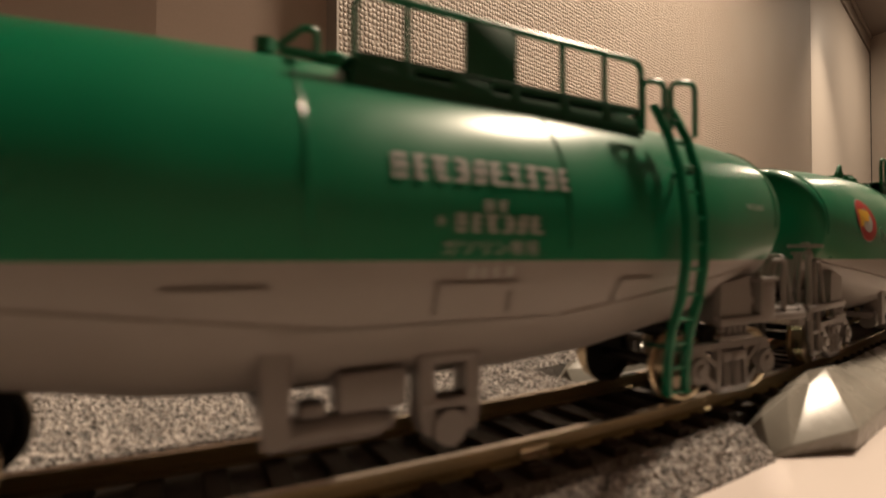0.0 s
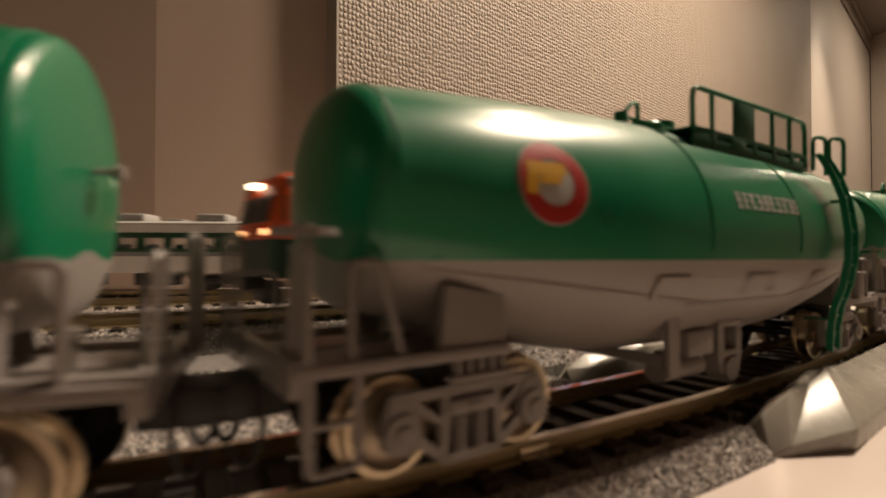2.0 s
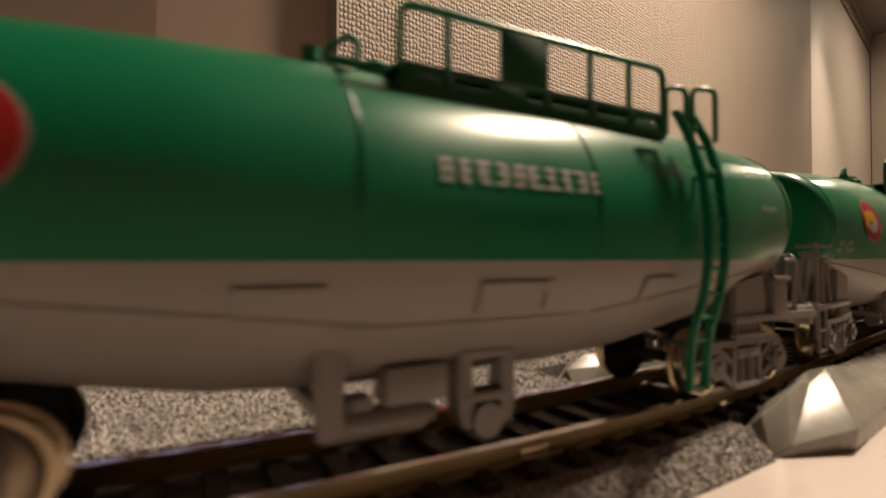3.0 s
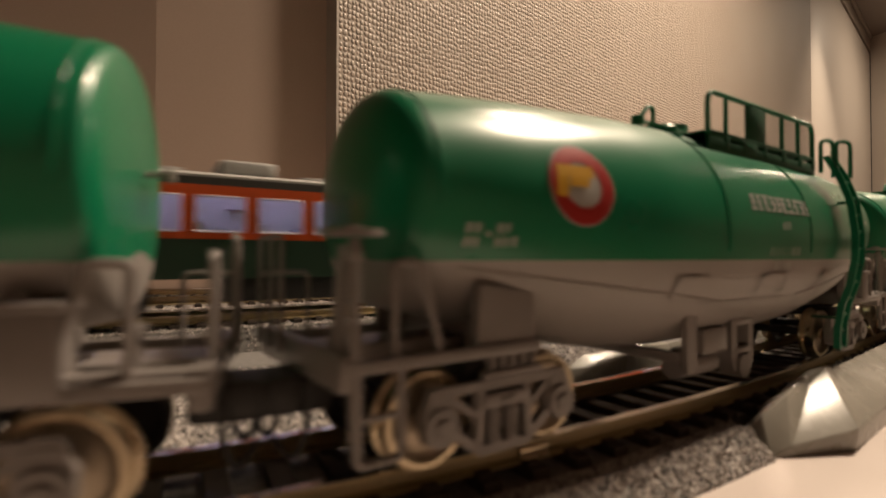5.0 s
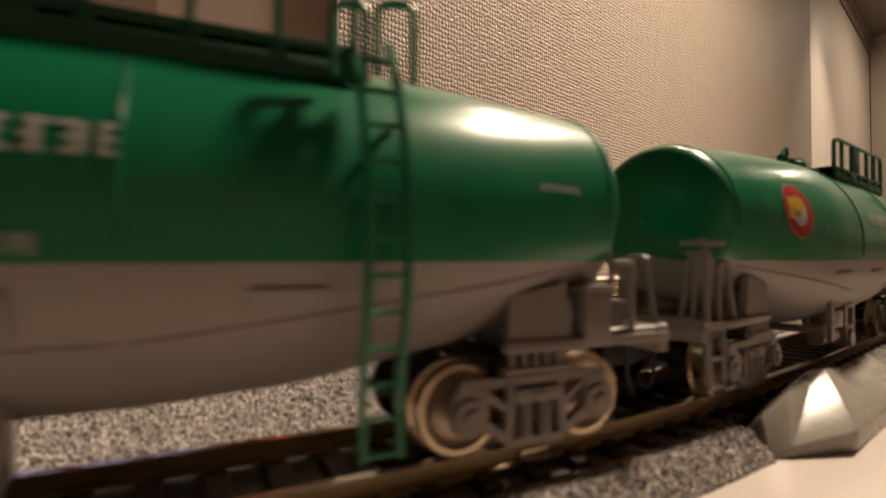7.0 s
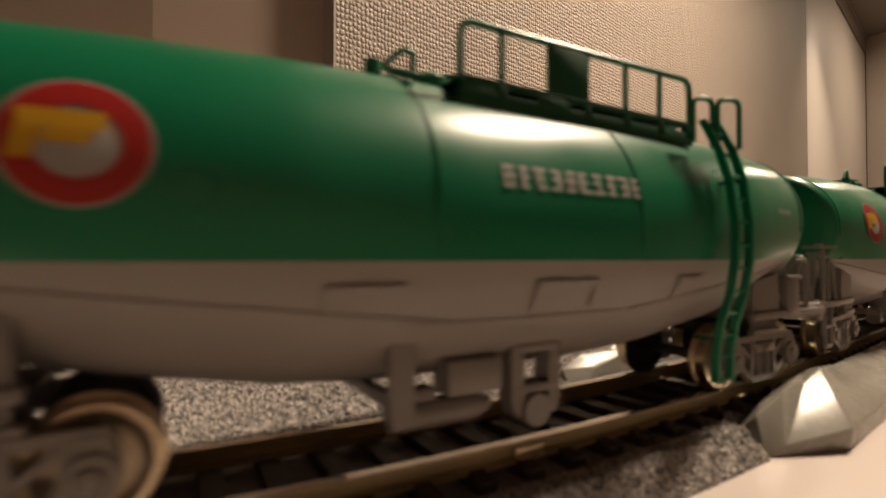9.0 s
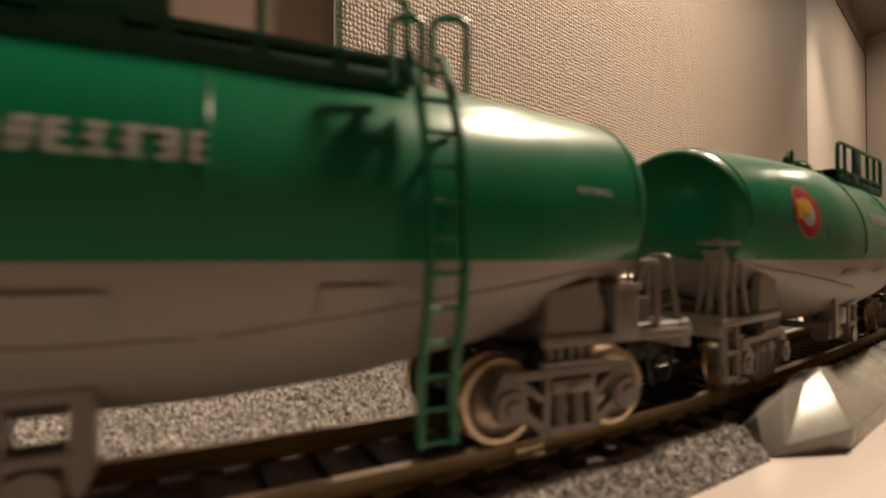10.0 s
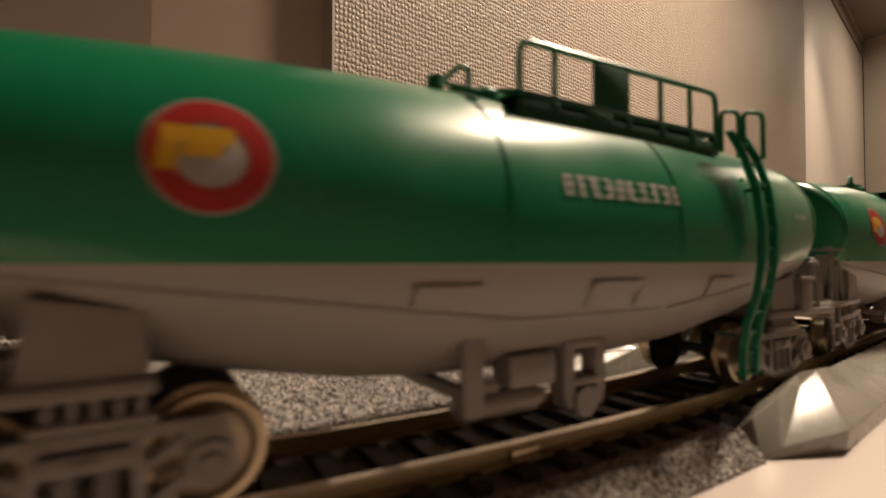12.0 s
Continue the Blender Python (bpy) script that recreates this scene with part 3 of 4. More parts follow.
    box(bm, (-9.3, -11.4, 11.6), (8.2, 4.4, 4.6), 0.4)
    box(bm, (-16, -11, 9.6), (3, 3, 2.0), 0.3)
    part("brake_cylinder", low(bm), FRAME_GREY, car)
    bm = bmesh.new()
    prism(bm, [(-3.6, 15), (-1.8, 15), (-1.4, 7.4), (-2.0, 5.0), (-2.8, 5.0), (-3.6, 7.4)], -13.6, -10.5)
    prism(bm, [(4.9, 15), (3.1, 15), (2.7, 7.4), (3.3, 5.0), (4.1, 5.0), (4.9, 7.4)], -13.6, -10.5)
    box(bm, (0.6, -12, 8.8), (7.2, 3.4, 1.4), 0.3)
    box(bm, (0.6, -12, 14.6), (7.2, 3.4, 1.4), 0.3)
    cyl(bm, (0.4, -14.2, 5.8), (0.4, -10, 5.8), 2.3, 18)
    part("outlet_valve", low(bm), FRAME_GREY, car)
    bm = bmesh.new()
    box(bm, (-20.4, 0, 9.6), (1.6, 27, 1.8), 0.2)
    part("cross_member", low(bm), FRAME_GREY, car)
    for sx in (-1, 1):
        underframe_parts(car, sx)
    # brake stand at one end: a slim column, two slanted stays and a hand wheel
    BS, BY = -80.6, -13.2
    bm = bmesh.new()
    cyl(bm, (BS, BY, 8.0), (BS, BY, 29.2), 0.62, 10)
    box(bm, (BS, BY, 27.6), (1.5, 1.5, 1.5), 0.3)
    part("brake_column", low(bm), FRAME_GREY, car)
    bm = bmesh.new()
    for dy in (4.4, 2.2):
        tube(bm, [(BS - 0.6, BY + dy, 14.0), (BS - 0.4, BY + 0.7 + 0.3 * dy, 28.6)], 0.5, 7)
    box(bm, (BS - 0.4, BY + 1.6, 28.2), (0.8, 3.2, 0.8), 0.15)
    part("column_stay", low(bm), FRAME_GREY, car)
    bm = bmesh.new()
    cyl(bm, (BS, BY + 0.6, 29.5), (BS, BY + 0.6, 30.2), 3.3, 24)
    cyl(bm, (BS, BY + 0.6, 30.2), (BS, BY + 0.6, 30.7), 0.9, 12)
    part("hand_wheel", low(bm), FRAME_GREY, car, "grey horizontal brake hand wheel")
    bm = bmesh.new()
    tube(bm, rounded([(-80.4, -13.4, 15.4), (-80.4, -13.4, 5.2), (-75.2, -13.4, 5.2), (-75.2, -13.4, 15.4)], 0.8), 0.55, 6)
    tube(bm, [(-80.4, -13.4, 10.0), (-75.2, -13.4, 10.0)], 0.45, 6)
    part("foot_step", low(bm), FRAME_GREY, car)
    # valve box, pipe and slanted rail at the other end
    bm = bmesh.new()
    box(bm, (68.8, -12.0, 19.0), (4.6, 4.2, 7.4), 0.4)
    part("valve_box", low(bm), FRAME_GREY, car)
    bm = bmesh.new()
    box(bm, (68.8, -12.0, 23.0), (5.4, 5.0, 0.9), 0.25)
    cyl(bm, (67.9, -12.6, 23.3), (67.9, -12.6, 24.3), 0.5, 10)
    part("valve_box_lid", low(bm), FRAME_GREY, car)
    bm = bmesh.new()
    cyl(bm, (69, -12.2, 16.2), (81.6, -12.2, 16.2), 0.95, 12)
    cyl(bm, (81.6, -12.2, 16.2), (82.6, -12.2, 16.2), 1.25, 12)
    cyl(bm, (65.0, -12.4, 16.0), (65.0, -12.4, 21.5), 0.55, 10)
    cyl(bm, (65.0, -12.4, 18.4), (65.0, -12.4, 19.6), 0.85, 10)
    part("drain_pipe", low(bm), FRAME_GREY, car)
    bm = bmesh.new()
    cyl(bm, (75.6, -10.4, 16.0), (75.6, -10.4, 20.2), 0.7, 10)
    cyl(bm, (75.6, -10.4, 20.2), (75.6, -10.4, 20.9), 1.1, 12)
    part("release_valve", low(bm), FRAME_GREY, car)
    bm = bmesh.new()
    tube(bm, rounded([(82.0, -11.6, 15.4), (82.0, -9.8, 27.6), (82.0, -5.6, 27.6), (82.0, -5.6, 15.4)], 1.0), 0.42, 8)
    part("corner_rail", low(bm), FRAME_GREY, car)
    bm = bmesh.new()
    cyl(bm, (74, 0, 36.6), (76.0, 0, 36.6), 0.35, 8)
    cyl(bm, (76.0, 0, 36.6), (77.0, 0, 36.6), 0.8, 10)
    part("end_pin", low(bm), GREY, car)
    # wheelsets
    ws = []
    wm = None
    for s in (-69.6, -49.8, 49.8, 69.6):
        bm = bmesh.new()
        cyl(bm, (0, -10, 0), (0, 10, 0), 1.0, 12)
        w = part("wheelset", bm, BLACK, car)
        w.matrix_local = pose(s * MM, 0, 5.8 * MM)
        if wm is None:
            first = part("wheel", wheel_mesh(), (BRASS, WHEEL_FACE, BLACK), w)
            wm = first.data
        else:
            first = new("wheel", wm)
            first.parent = w
        first.matrix_local = pose(0, -8.9 * MM, 0)
        shared("wheel", wm, w, pose(0, 8.9 * MM, 0, 0, 0, 180))
        ws.append(w)
    return car


def roundel(car):
    s, z = -50.6, 34.4
    bm = bmesh.new()
    disc(bm, s, z, 0.0, 5.5, 0.10)
    p = part("roundel", bm, DECAL_WHITE, car, "white disc with red ring and yellow shape")
    bm = bmesh.new()
    disc(bm, s, z, 3.1, 5.3, 0.16)
    part("ring", bm, DECAL_RED, p)
    bm = bmesh.new()
    patch(bm, s - 4.0, s + 2.0, z + 0.9, z + 2.5, 0.22, 4, 2)
    patch(bm, s - 4.6, s - 2.8, z - 1.6, z + 1.0, 0.22, 2, 2, skew=0.5)
    patch(bm, s - 2.4, s + 0.8, z - 0.3, z + 0.9, 0.22, 3, 2, skew=0.4)
    part("emblem", bm, DECAL_YELLOW, p)


def bars(car, s0, s1, z0, z1, count, label="", seed=3):
    """A row of white marks: upright and level strokes, one cell a sign."""
    rng = random.Random(seed)
    bm = bmesh.new()
    w, h = (s1 - s0) / count, z1 - z0
    for i in range(count):
        a, b = s0 + i * w + 0.06 * w, s0 + (i + 1) * w - 0.06 * w
        for k in range(3):
            zz = z0 + h * (0.02 + 0.38 * k + rng.uniform(-0.02, 0.06) * (k == 1))
            patch(bm, a + rng.uniform(0, 0.25) * w, b - rng.uniform(0, 0.25) * w, zz, zz + 0.17 * h, 0.10, 2, 1)
        for _ in range(2):
            c = rng.uniform(a, b - 0.2 * w)
            patch(bm, c, c + 0.17 * w, z0 + rng.uniform(0.02, 0.2) * h, z1 - rng.uniform(0.02, 0.2) * h, 0.13, 1, 3)
    return part("marking", bm, DECAL_WHITE, car, label)


def words(car, text, s0, s1, z0, z1):
    """Lettering laid on the skin of the tank."""
    cu = bpy.data.curves.new("words", "FONT")
    cu.body = text
    ob = new("words_flat", cu)
    me = bpy.data.meshes.new_from_object(ob.evaluated_get(bpy.context.evaluated_depsgraph_get()))
    bpy.data.objects.remove(ob)
    bm = bmesh.new()
    bm.from_mesh(me)
    xs, ys = [v.co.x for v in bm.verts], [v.co.y for v in bm.verts]
    x0, x1, y0, y1 = min(xs), max(xs), min(ys), max(ys)
    for v in bm.verts:
        v.co = skin(s0 + (v.co.x - x0) / (x1 - x0) * (s1 - s0), z0 + (v.co.y - y0) / (y1 - y0) * (z1 - z0), 0.12)
    return part("lettering", bm, DECAL_WHITE, car, "white painted words")


def lettering(car, full, code):
    bars(car, -10.4, 14.6, 33.2, 36.3, 10, "row of white block marks")
    bars(car, 57.5, 64.5, 33.4, 34.4, 7)
    if full:
        bars(car, 0.6, 4.6, 30.2, 31.6, 2)
        words(car, "\u30ac\u30bd\u30ea\u30f3\u5c02\u7528", -4.2, 8.6, 25.3, 27.1)
        bars(car, -1.0, 5.6, 22.8, 24.2, 4)
    if full > 1:
        bars(car, -5.2, -4.0, 28.5, 29.5, 1)
        bars(car, -3.2, 9.4, 27.8, 30.0, 6)
    if code:
        bars(car, -67.6, -65.2, 28.0, 29.2, 2)
        bars(car, -67.6, -65.2, 26.4, 27.6, 2)
        bars(car, -65.0, -63.9, 27.6, 28.2, 1)
        bars(car, -63.6, -61.4, 28.0, 29.2, 2)
        bars(car, -63.6, -60.2, 26.4, 27.6, 3)

base = make_wagon("green over grey model tank wagon with walkway, ladder and red roundel")
wagons = {-2: base}
for k in range(-1, 7):
    wagons[k] = copy_thing(base, Matrix())
for k, w in wagons.items():
    roundel(w)
    lettering(w, {-1: 2, 1: 1, 5: 1}.get(k, 0), k in (1, 5))


# ---- the passing train's timing ----
RUN = [(0.0, 166.6), (0.5, 139.3), (1.0, 111.4), (1.5, 83.5), (2.5, 27.8), (3.5, -27.8), (5.5, -139.6), (6.0, -167.7), (7.0, -223.7), (9.0, -335.2), (9.5, -362.3),
       (10.0, -388.8), (10.5, -415.0), (11.5, -469.4), (12.0, -497.2)]
PITCH = 172.0


def run(t):
    """Where wagon 0 is on the curve at t seconds."""
    return float(np.interp(t, [a for a, _ in RUN], [b for _, b in RUN]))


def wagon_motions():
    for k, w in wagons.items():
        walk(w, [(t, wagon_pose(run(t) + k * PITCH)) for t in np.arange(0, 12.01, 0.5)])
        sets = [o for o in w.children if o.name.split(".")[0] == "wheelset"]
        for o in sets:
            home = o.matrix_basis.copy()
            walk(o, [(t, Matrix.Translation(home.translation) @ Matrix.Rotation((run(t) - run(0)) / 5.8, 4, "Y")) for t in np.arange(0, 12.01, 0.15)])


# ---- tracks ----
main_track = make_track("curved model track with brown rails on grey roadbed", 0, -330, 1420, singles=(-80, 300), beds=[(-330, 50, -17, 100, 4), (50, 230, -12.4, 21.0, 0.1), (50, 150, 37, 100, 0.5), (230, 1420, -17, 17, 4)])
make_track("curved inner model track with brown rails on grey ballast", 128, -260, 700, z=6, singles=(-140, 40))
make_track("curved empty model track with brown rails on grey ballast", 205, -260, 500, z=6, singles=(-140, 40))
make_track("straight far model track with brown rails along the wall", 0, -300, 500, z=3, curve=far_line, singles=(-160, 60), step=40)

# a brass joiner on the near rail
jx, jy, ja = on_track(9.0, -8.8)
bm = bmesh.new()
box(bm, (0, -0.75, -1.5), (5.0, 0.5, 1.5), 0.15)
box(bm, (0, -1.1, -2.2), (4.6, 0.8, 0.35), 0.1)
joiner = part("rail_joiner", bm, BRASS, main_track, "small brass rail joiner")
joiner.matrix_local = pose(jx * MM, jy * MM, 0, 0, 0, math.degrees(ja))

G1 = material("grain_light", (0.52, 0.47, 0.44), 0.6, grain=0.2, blotch=0.1)
G2 = material("grain_mid", (0.34, 0.31, 0.29), 0.6, grain=0.2, blotch=0.1)
G3 = material("grain_dark", (0.12, 0.112, 0.108), 0.6, grain=0.2, blotch=0.1)


def bed_point(off, z, u0, u1, n0, n1, lo, hi):
    """A spot on a roadbed's top or shoulder."""
    def place(rng):
        u, n = rng.uniform(u0, u1), rng.uniform(n0, n1)
        h = -4.0 + z
        if n < lo:
            h += (n - lo) / 4 * (h - TABLE_Z)
        elif n > hi:
            h -= (n - hi) / 4 * (h - TABLE_Z)
        x, y, _ = on_track(u, off + n)
        return (x, y, h + rng.uniform(-0.15, 0.25))
    return place


grains("ballast", 15000, bed_point(0, 0, -60, 50, -20.8, -13.6, -17, 37), 0.42, (G1, G2, G3, G2), "loose grey ballast grains beside the track", 1)
grains("ballast", 32000, bed_point(0, 0, -110, 50, 14.2, 76, -17, 100), 0.45, (G1, G2, G1, G3), "pale grey ballast grains on the inner shoulder", 2)
grains("ballast", 7000, bed_point(0, 0, 50, 120, 37, 66, -17, 100), 0.45, (G1, G2, G3), "grey ballast grains behind the ramp", 5)
grains("ballast", 16000, bed_point(128, 6, -170, 60, -20, 18, -17, 17), 0.45, (G1, G1, G2, G3), "pale grey ballast grains under the inner track", 3)
grains("ballast", 9000, bed_point(205, 6, -170, 60, -20, 18, -17, 17), 0.5, (G1, G1, G2), "pale grey ballast grains under the empty track", 4)


# ---- faceted ramps beside the curve ----
def ramp(side):
    """A grey moulded ramp: facets from the rail down to the table."""
    ob = thing("rerailing_ramp", "grey faceted plastic ramp beside the curved track", "ramp", "ramps beside the track")
    T = TABLE_Z + 0.02
    P = {"base_left": (50.0, -20.1, T), "base_front": (65.9, -26.9, T), "toe": (53.4, -21.9, T + 1.8), "knee": (64.6, -27.6, T + 4.0), "apex": (78.6, -18.5, 3.0),
         "valley": (71.3, -17.9, 0.6), "tip": (60.4, -18.5, 0.7), "ridge": (82.0, -14.2, 1.2), "ledge": (52.6, -17.6, -2.0), "ledge_back": (62.0, -14.2, -2.0),
         "base_back": (52.0, -12.8, T)}
    bm = bmesh.new()

    def vert(u, n, z):
        x, y, _ = on_track(u, 8.6 - n if side > 0 else n)
        return bm.verts.new((x, y, z))

    V = {k: vert(*p) for k, p in P.items()}
    us = [100.0 + 114.0 * i / 8 for i in range(9)]
    top, mid, foot, inn = ([vert(u, n, z) for u in us] for n, z in ((-15.2, 0.2), (-25.9, T + 3.2), (-26.3, T), (-12.8, T)))
    F = bm.faces.new
    for f in (("toe", "knee", "apex", "valley"), ("toe", "valley", "ridge", "tip"), ("base_left", "toe", "tip", "ledge"), ("base_left", "base_front", "knee", "toe"),
              ("ledge", "tip", "ledge_back"), ("base_left", "ledge", "base_back"), ("ledge", "ledge_back", "base_back"), ("tip", "ridge", "ledge_back"), ("valley", "apex", "ridge")):
        F([V[k] for k in f])
    F((V["knee"], mid[0], top[0], V["apex"]))
    F((V["base_front"], foot[0], mid[0], V["knee"]))
    F((V["ridge"], V["apex"], top[0]))
    F((V["ridge"], top[0], inn[0], V["base_back"], V["ledge_back"]))
    for i in range(8):
        F((top[i], mid[i], mid[i + 1], top[i + 1]))
        F((mid[i], foot[i], foot[i + 1], mid[i + 1]))
        F((inn[i], top[i], top[i + 1], inn[i + 1]))
    F((top[8], mid[8], foot[8], inn[8]))
    bmesh.ops.triangulate(bm, faces=[f for f in bm.faces if len(f.verts) > 4])
    bmesh.ops.bevel(bm, geom=bm.edges[:], offset=0.28, segments=2, affect="EDGES", profile=0.5)
    part("moulding", bm, WEDGE, ob)
    return ob


ramp(-1)
ramp(1)


# ---- passing passenger trains in the background ----
ORANGE = material("coach_orange_paint", (0.62, 0.085, 0.012), 0.4, grain=0.05, blotch=0.08)
DEEP_GREEN = material("coach_deep_green_paint", (0.010, 0.035, 0.018), 0.4, grain=0.05, blotch=0.08)
COACH_WHITE = material("coach_white_paint", (0.62, 0.60, 0.57), 0.4, grain=0.04, blotch=0.06)
COACH_STRIPE = material("coach_green_stripe", (0.010, 0.060, 0.025), 0.4, grain=0.04, blotch=0.06)
COACH_GREY = material("coach_grey_band", (0.20, 0.20, 0.21), 0.5, grain=0.04, blotch=0.06)
ROOF_GREY = material("coach_roof_grey", (0.42, 0.41, 0.40), 0.55, grain=0.05, blotch=0.1)
ROOF_DARK = material("coach_gutter_dark", (0.05, 0.045, 0.04), 0.5, grain=0.05, blotch=0.1)
SEAT = material("seat_lavender", (0.30, 0.29, 0.38), 0.7, grain=0.1, blotch=0.1)
TUBE_LIGHT = material("cabin_light", (0.8, 0.8, 0.9), 0.5, glow=(0.80, 0.72, 1.0), glow_strength=3.0)
HEADLIGHT = material("headlight_glow", (1, 0.9, 0.75), 0.4, glow=(1.0, 0.80, 0.55), glow_strength=4.0)
SMALL_LIGHT = material("marker_glow", (1, 0.6, 0.3), 0.4, glow=(1.0, 0.5, 0.2), glow_strength=3.0)
METAL = material("pantograph_metal", (0.5, 0.47, 0.43), 0.35, metal=0.9, grain=0.1, blotch=0.1)
CABIN = material("cabin_wall_pale", (0.50, 0.48, 0.52), 0.6, grain=0.05, blotch=0.05)
PANE = bpy.data.materials.new("window_glass")
PANE.use_nodes = True
_g = PANE.node_tree.nodes
_b = _g["Principled BSDF"]
_b.inputs["Base Color"].default_value = (0.9, 0.92, 0.95, 1)
_b.inputs["Roughness"].default_value = 0.05
_b.inputs["Transmission Weight"].default_value = 0.96
_b.inputs["IOR"].default_value = 1.3
ALU = material("window_frame_pale", (0.55, 0.52, 0.55), 0.4, metal=0.4, grain=0.05, blotch=0.05)

W2 = 17.5


def coach(label, length, bands, win_z, win, front, pantograph, lit, group):
    """A passenger coach. bands: (z0, z1, material); windows are holes between posts in the band that win_z names."""
    car = thing("passenger_coach", label, "passenger coach", group)
    h = length / 2
    z0, z1 = win_z
    starts, width = win
    for side in (-1, 1):
        y = side * W2
        for b0, b1, mat in bands:
            pieces = []
            if b0 <= z0 and z1 <= b1:
                pieces.append((-h, h, b0, z0))
                pieces.append((-h, h, z1, b1))
                edge = -h
                for s in starts:
                    pieces.append((edge, s, z0, z1))
                    edge = s + width
                pieces.append((edge, h, z0, z1))
            else:
                pieces.append((-h, h, b0, b1))
            bm = bmesh.new()
            for a, b, c, d in pieces:
                if b - a > 0.01 and d - c > 0.01:
                    box(bm, ((a + b) / 2, y, (c + d) / 2), (b - a, 1.0, d - c))
            part("side_panel", bm, mat, car, smooth=False)
        if side < 0:
            for s in starts:
                bm = bmesh.new()
                tube(bm, rounded([(s + width / 2, y - 0.5, z0 + 0.2), (s + 0.2, y - 0.5, z0 + 0.2), (s + 0.2, y - 0.5, z1 - 0.2), (s + width - 0.2, y - 0.5, z1 - 0.2), (s + width - 0.2, y - 0.5, z0 + 0.2), (s + width / 2, y - 0.5, z0 + 0.2)], 1.0), 0.35, 6)
                w = part("window", bm, ALU if lit else COACH_STRIPE, car)
                bm = bmesh.new()
                box(bm, (s + width / 2, y, (z0 + z1) / 2), (width - 0.2, 0.3, z1 - z0 - 0.2))
                pane = part("pane", bm, PANE, w, smooth=False)
                pane.visible_shadow = False
    top = bands[-1][1]
    bm = bmesh.new()
    prof = [(-W2 - 0.3, top), (-W2 - 0.3, top + 0.8), (-W2 + 2, top + 1.8), (-9, top + 2.8), (0, top + 3.2), (9, top + 2.8), (W2 - 2, top + 1.8), (W2 + 0.3, top + 0.8), (W2 + 0.3, top)]
    A = [bm.verts.new((-h, y, z)) for y, z in prof]
    B = [bm.verts.new((h, y, z)) for y, z in prof]
    for i in range(len(prof)):
        j = (i + 1) % len(prof)
        bm.faces.new((A[i], B[i], B[j], A[j]))
    bm.faces.new(A)
    bm.faces.new(B[::-1])
    part("roof", bm, ROOF_GREY, car)
    for sx in (-1, 1):
        mat = bands[-2][2] if len(bands) > 1 else bands[0][2]
        if front and sx < 0:
            continue
        bm = bmesh.new()
        box(bm, (sx * (h - 0.5), 0, (bands[0][0] + top) / 2), (1, 2 * W2 - 1.2, top - bands[0][0]))
        part("end_wall", bm, mat, car, smooth=False)
    bm = bmesh.new()
    box(bm, (0, 0, bands[0][0] + 1.2), (length - 3, 2 * W2 - 2, 1.6))
    part("cabin_floor", bm, CABIN, car, smooth=False)
    if lit:
        bm = bmesh.new()
        box(bm, (0, W2 - 1.4, (z0 + top) / 2 - 3), (length - 4, 0.6, top - z0 + 5))
        part("cabin_lining", bm, CABIN, car, smooth=False)
        bm = bmesh.new()
        for s in starts[::2]:
            box(bm, (s, W2 - 3.4, z1 - 1.5), (10, 3.0, 0.5))
        part("luggage_rack", bm, ALU, car, smooth=False)
        bm = bmesh.new()
        box(bm, (0, -7, top - 1.0), (length - 10, 2.0, 0.8))
        box(bm, (0, 7, top - 1.0), (length - 10, 2.0, 0.8))
        part("ceiling_light", bm, TUBE_LIGHT, car, "pale violet strip lights")
        bm = bmesh.new()
        box(bm, (0, 0, top - 0.2), (length - 4, 2 * W2 - 2, 0.3))
        part("cabin_ceiling", bm, CABIN, car, smooth=False)
    for i, s in enumerate(starts):
        for y in (-10, 10):
            bm = bmesh.new()
            box(bm, (s + 2, y, z0 - 0.5), (2.4, 12, 8), 0.8)
            box(bm, (s + 6, y, z0 - 3.0), (7, 12, 3), 0.8)
            part("seat", bm, SEAT, car)
    # roof units
    for s in np.arange(-h + 38, h - 30, 52):
        bm = bmesh.new()
        box(bm, (s, 0, top + 5.0), (19, 22, 5.0), 1.2)
        for k in range(6):
            box(bm, (s - 6 + 2.4 * k, -11.1, top + 5.0), (1.2, 0.4, 3.0))
        part("roof_unit", bm, ROOF_GREY, car)
        bm = bmesh.new()
        box(bm, (s + 26, 0, top + 3.9), (11, 9, 1.2), 0.3)
        box(bm, (s + 26, 0, top + 3.0), (6, 6, 1.2), 0.3)
        part("roof_vent", bm, ROOF_GREY, car)
    # running gear
    for sx in (-1, 1):
        bm = bmesh.new()
        box(bm, (sx * (h - 42), -11.5, 6.5), (34, 2, 4), 0.6)
        box(bm, (sx * (h - 42), 11.5, 6.5), (34, 2, 4), 0.6)
        box(bm, (sx * (h - 42), 0, 8.5), (20, 22, 4), 0.6)
        part("bogie_frame", bm, BLACK, car)
        for d in (-13, 13):
            for y in (-8.6, 8.6):
                bm = bmesh.new()
                cyl(bm, (sx * (h - 42) + d, y - 1.2, 5.5), (sx * (h - 42) + d, y + 1.2, 5.5), 5.5, 24)
                part("wheel", bm, BLACK, car)
    bm = bmesh.new()
    box(bm, (-20, -9, 8), (44, 14, 8), 0.8)
    part("equipment_box", bm, BLACK, car)
    bm = bmesh.new()
    box(bm, (38, -9, 8), (26, 14, 8), 0.8)
    part("equipment_box", bm, BLACK, car)
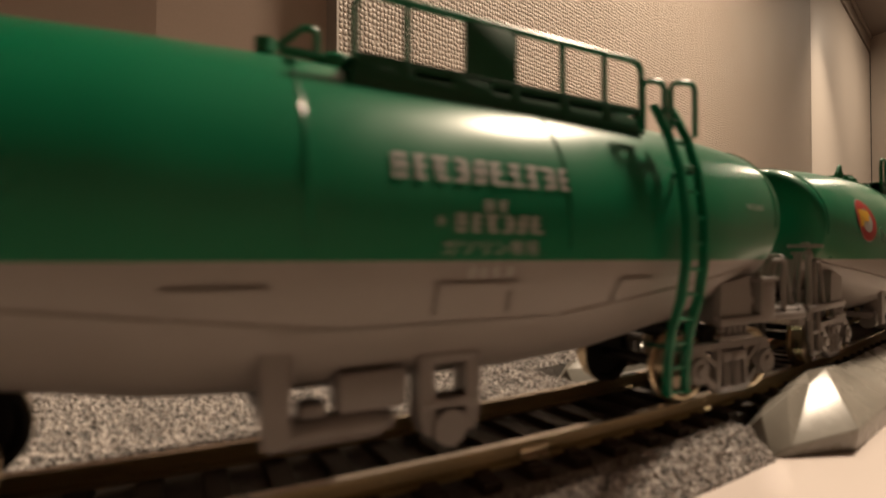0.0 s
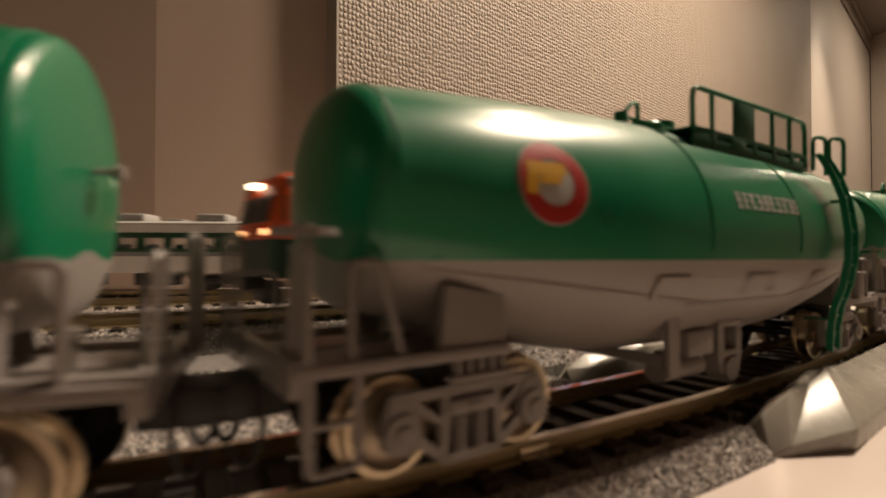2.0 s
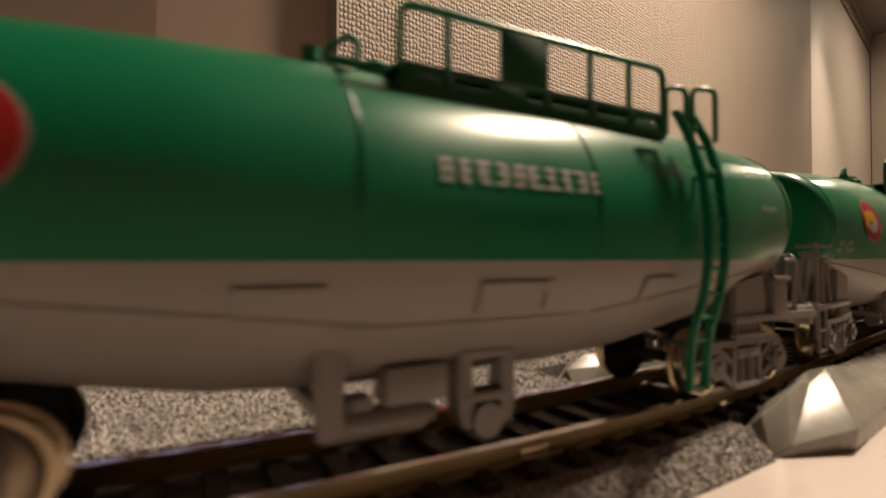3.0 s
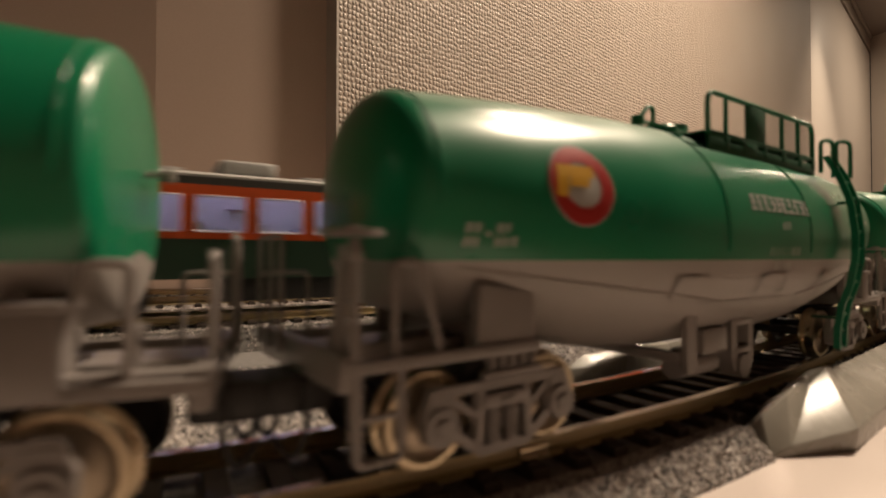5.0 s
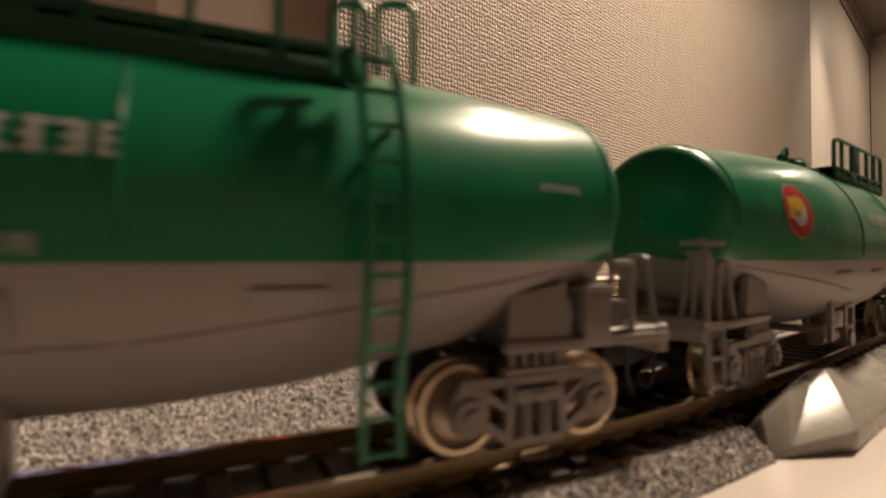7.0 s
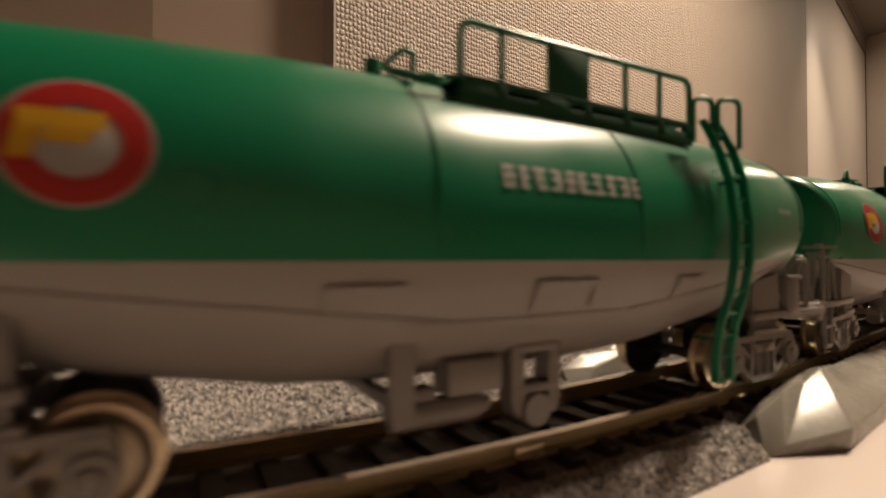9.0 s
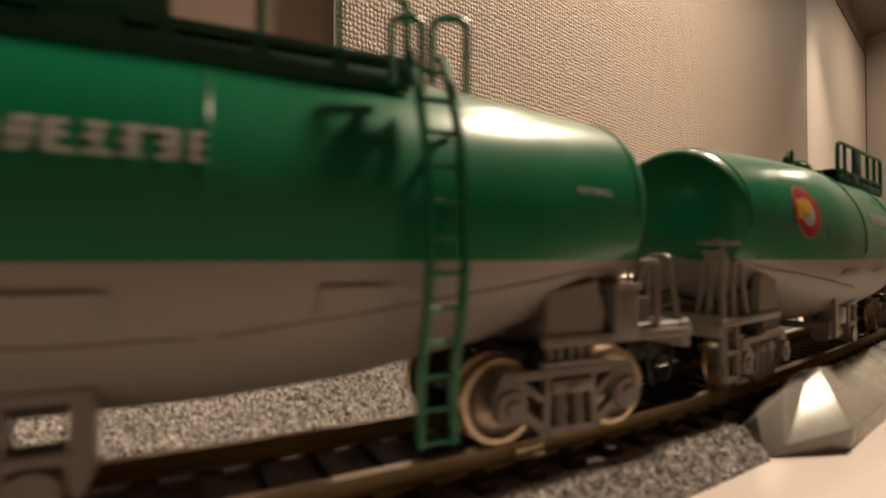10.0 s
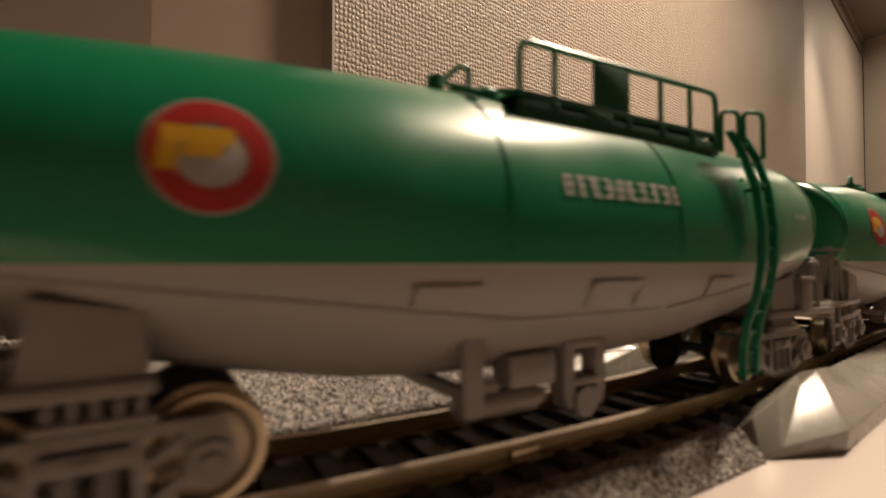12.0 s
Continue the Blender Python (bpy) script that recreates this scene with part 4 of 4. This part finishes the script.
    if pantograph:
        for c in (-h + 31, h - 55):
            bm = bmesh.new()
            t = top + 3.4
            for y in (-6, 6):
                tube(bm, [(c - 11, y, t + 2.0), (c + 1, y * 1.2, t + 10.0)], 0.35, 6)
                tube(bm, [(c + 11, y, t + 2.0), (c - 1, y * 1.2, t + 10.0)], 0.35, 6)
                tube(bm, [(c - 11, y, t + 2.0), (c + 11, y, t + 2.0)], 0.4, 6)
            for dx in (-1.5, 1.5):
                tube(bm, rounded([(c + dx, -13, t + 9.2), (c + dx, -9, t + 10.6), (c + dx, 9, t + 10.6), (c + dx, 13, t + 9.2)], 2), 0.4, 6)
            for dx in (-11, 11):
                tube(bm, [(c + dx, -8, t + 2), (c + dx, 8, t + 2)], 0.5, 6)
                for y in (-7, 7):
                    cyl(bm, (c + dx, y, t - 0.6), (c + dx, y, t + 2), 0.9, 10)
            part("pantograph", bm, METAL, car, "folded-up metal pantograph")
    if front:
        # flat cab at the leading end
        x = -h - 6
        bm = bmesh.new()
        zb = bands[0][0]
        outline = [(-h, zb), (x + 1.0, zb), (x, zb + 4), (x, 27), (x + 3.0, top + 0.5), (-h, top + 2)]
        prism(bm, [(a, b) for a, b in outline if b <= 26] + [(x, 25), (-h, 25)], -W2 + 0.5, W2 - 0.5)
        part("cab_skirt", bm, bands[0][2], car)
        bm = bmesh.new()
        prism(bm, [(-h, 25), (x, 25), (x, 27), (x + 3.0, top + 0.5), (x + 6, top + 2.4), (-h + 16, top + 3.4), (-h + 16, top + 0.6), (-h, top + 0.6)], -W2 + 0.5, W2 - 0.5)
        bmesh.ops.bevel(bm, geom=bm.edges[:], offset=0.8, segments=2, affect="EDGES", profile=0.5)
        part("cab", bm, ORANGE, car, "orange driving cab front")
        for y in (-10.5, 0, 10.5):
            bm = bmesh.new()
            box(bm, (x + 1.0, y, 35.5), (1.4, 7.6, 9), 0.4, rot=(0, 12, 0))
            part("cab_window", bm, ROOF_DARK, car, "dark cab window")
        bm = bmesh.new()
        box(bm, (x + 8, -W2 + 0.3, 35.5), (6.5, 0.8, 8.6), 0.3)
        part("cab_window", bm, ROOF_DARK, car, "dark cab side window")
        for y, z, r, m in ((-2.4, 44.0, 1.0, HEADLIGHT), (2.4, 44.0, 1.0, HEADLIGHT), (-12.5, 27.6, 1.1, SMALL_LIGHT), (12.5, 27.6, 1.1, SMALL_LIGHT)):
            bm = bmesh.new()
            cyl(bm, (x - 0.9, y, z), (x + 2.5, y, z), r, 14)
            part("headlight", bm, m, car)
        bm = bmesh.new()
        box(bm, (x - 1.5, 0, 10), (7, 5, 4), 0.6)
        part("coupler", bm, BLACK, car)
        bm = bmesh.new()
        box(bm, (x + 5, 0, 7), (3, 28, 8), 0.6)
        part("snow_plough", bm, BLACK, car)
    return car


SUB_BANDS = [(12, 25, DEEP_GREEN), (25, 42.6, ORANGE), (42.6, 45.2, ROOF_DARK)]
EXP_BANDS = [(12, 22.6, COACH_WHITE), (22.6, 25.4, COACH_GREY), (25.4, 37.8, COACH_STRIPE), (37.8, 43, COACH_WHITE)]
SUB_LEN, EXP_LEN = 244.0, 246.0
sub_wins = ([-SUB_LEN / 2 + 14 + 19.4 * i for i in range(11)], 15.2)
sub_front = ([-SUB_LEN / 2 + 14 + 9.0] + [-SUB_LEN / 2 + 40 + 19.4 * i for i in range(10)], 12.0)
exp_wins = ([-EXP_LEN / 2 + 36 + 17.0 * i for i in range(11)], 13.0)

suburban = [coach("orange and deep green suburban coach with driving cab, headlights lit", SUB_LEN, SUB_BANDS, (27.2, 39.2), sub_front, True, False, True, "orange suburban train")]
suburban.append(coach("orange and deep green suburban coach with lit windows", SUB_LEN, SUB_BANDS, (27.2, 39.2), sub_wins, False, False, True, "orange suburban train"))
for i in range(2):
    suburban.append(copy_thing(suburban[1], Matrix()))
express = [coach("white express coach with green window band and pantographs", EXP_LEN, EXP_BANDS, (27.0, 35.4), exp_wins, False, True, False, "white and green express train"),
           coach("white express coach with green window band", EXP_LEN, EXP_BANDS, (27.0, 35.4), exp_wins, False, False, False, "white and green express train")]
for i in range(3):
    express.append(copy_thing(express[1], Matrix()))
EXPRESS_ORDER = (0, 1, 2, -1, -2)
FAR_Z = 6.0
EXP_Z = 3.0


def far_pose(u):
    x, y, a = far_line(u, 0)
    return pose(x * MM, y * MM, EXP_Z * MM, 0, 0, math.degrees(a))


SUB_U = 122.0


def background_motions():
    # the suburban train comes towards the viewer along the inner curve
    for i, c in enumerate(suburban):
        walk(c, [(t, wagon_pose(SUB_U - 249 * (t - 2.05) + i * 319, 107, 128, FAR_Z)) for t in np.arange(0, 12.01, 0.5)])
    # the express goes the other way on the straight track
    for i, c in enumerate(express):
        walk(c, [(t, far_pose(83 + 240 * (t - 1.8) - EXPRESS_ORDER[i] * 251)) for t in np.arange(0, 12.01, 0.5)])


def motions():
    wagon_motions()
    background_motions()


motions()
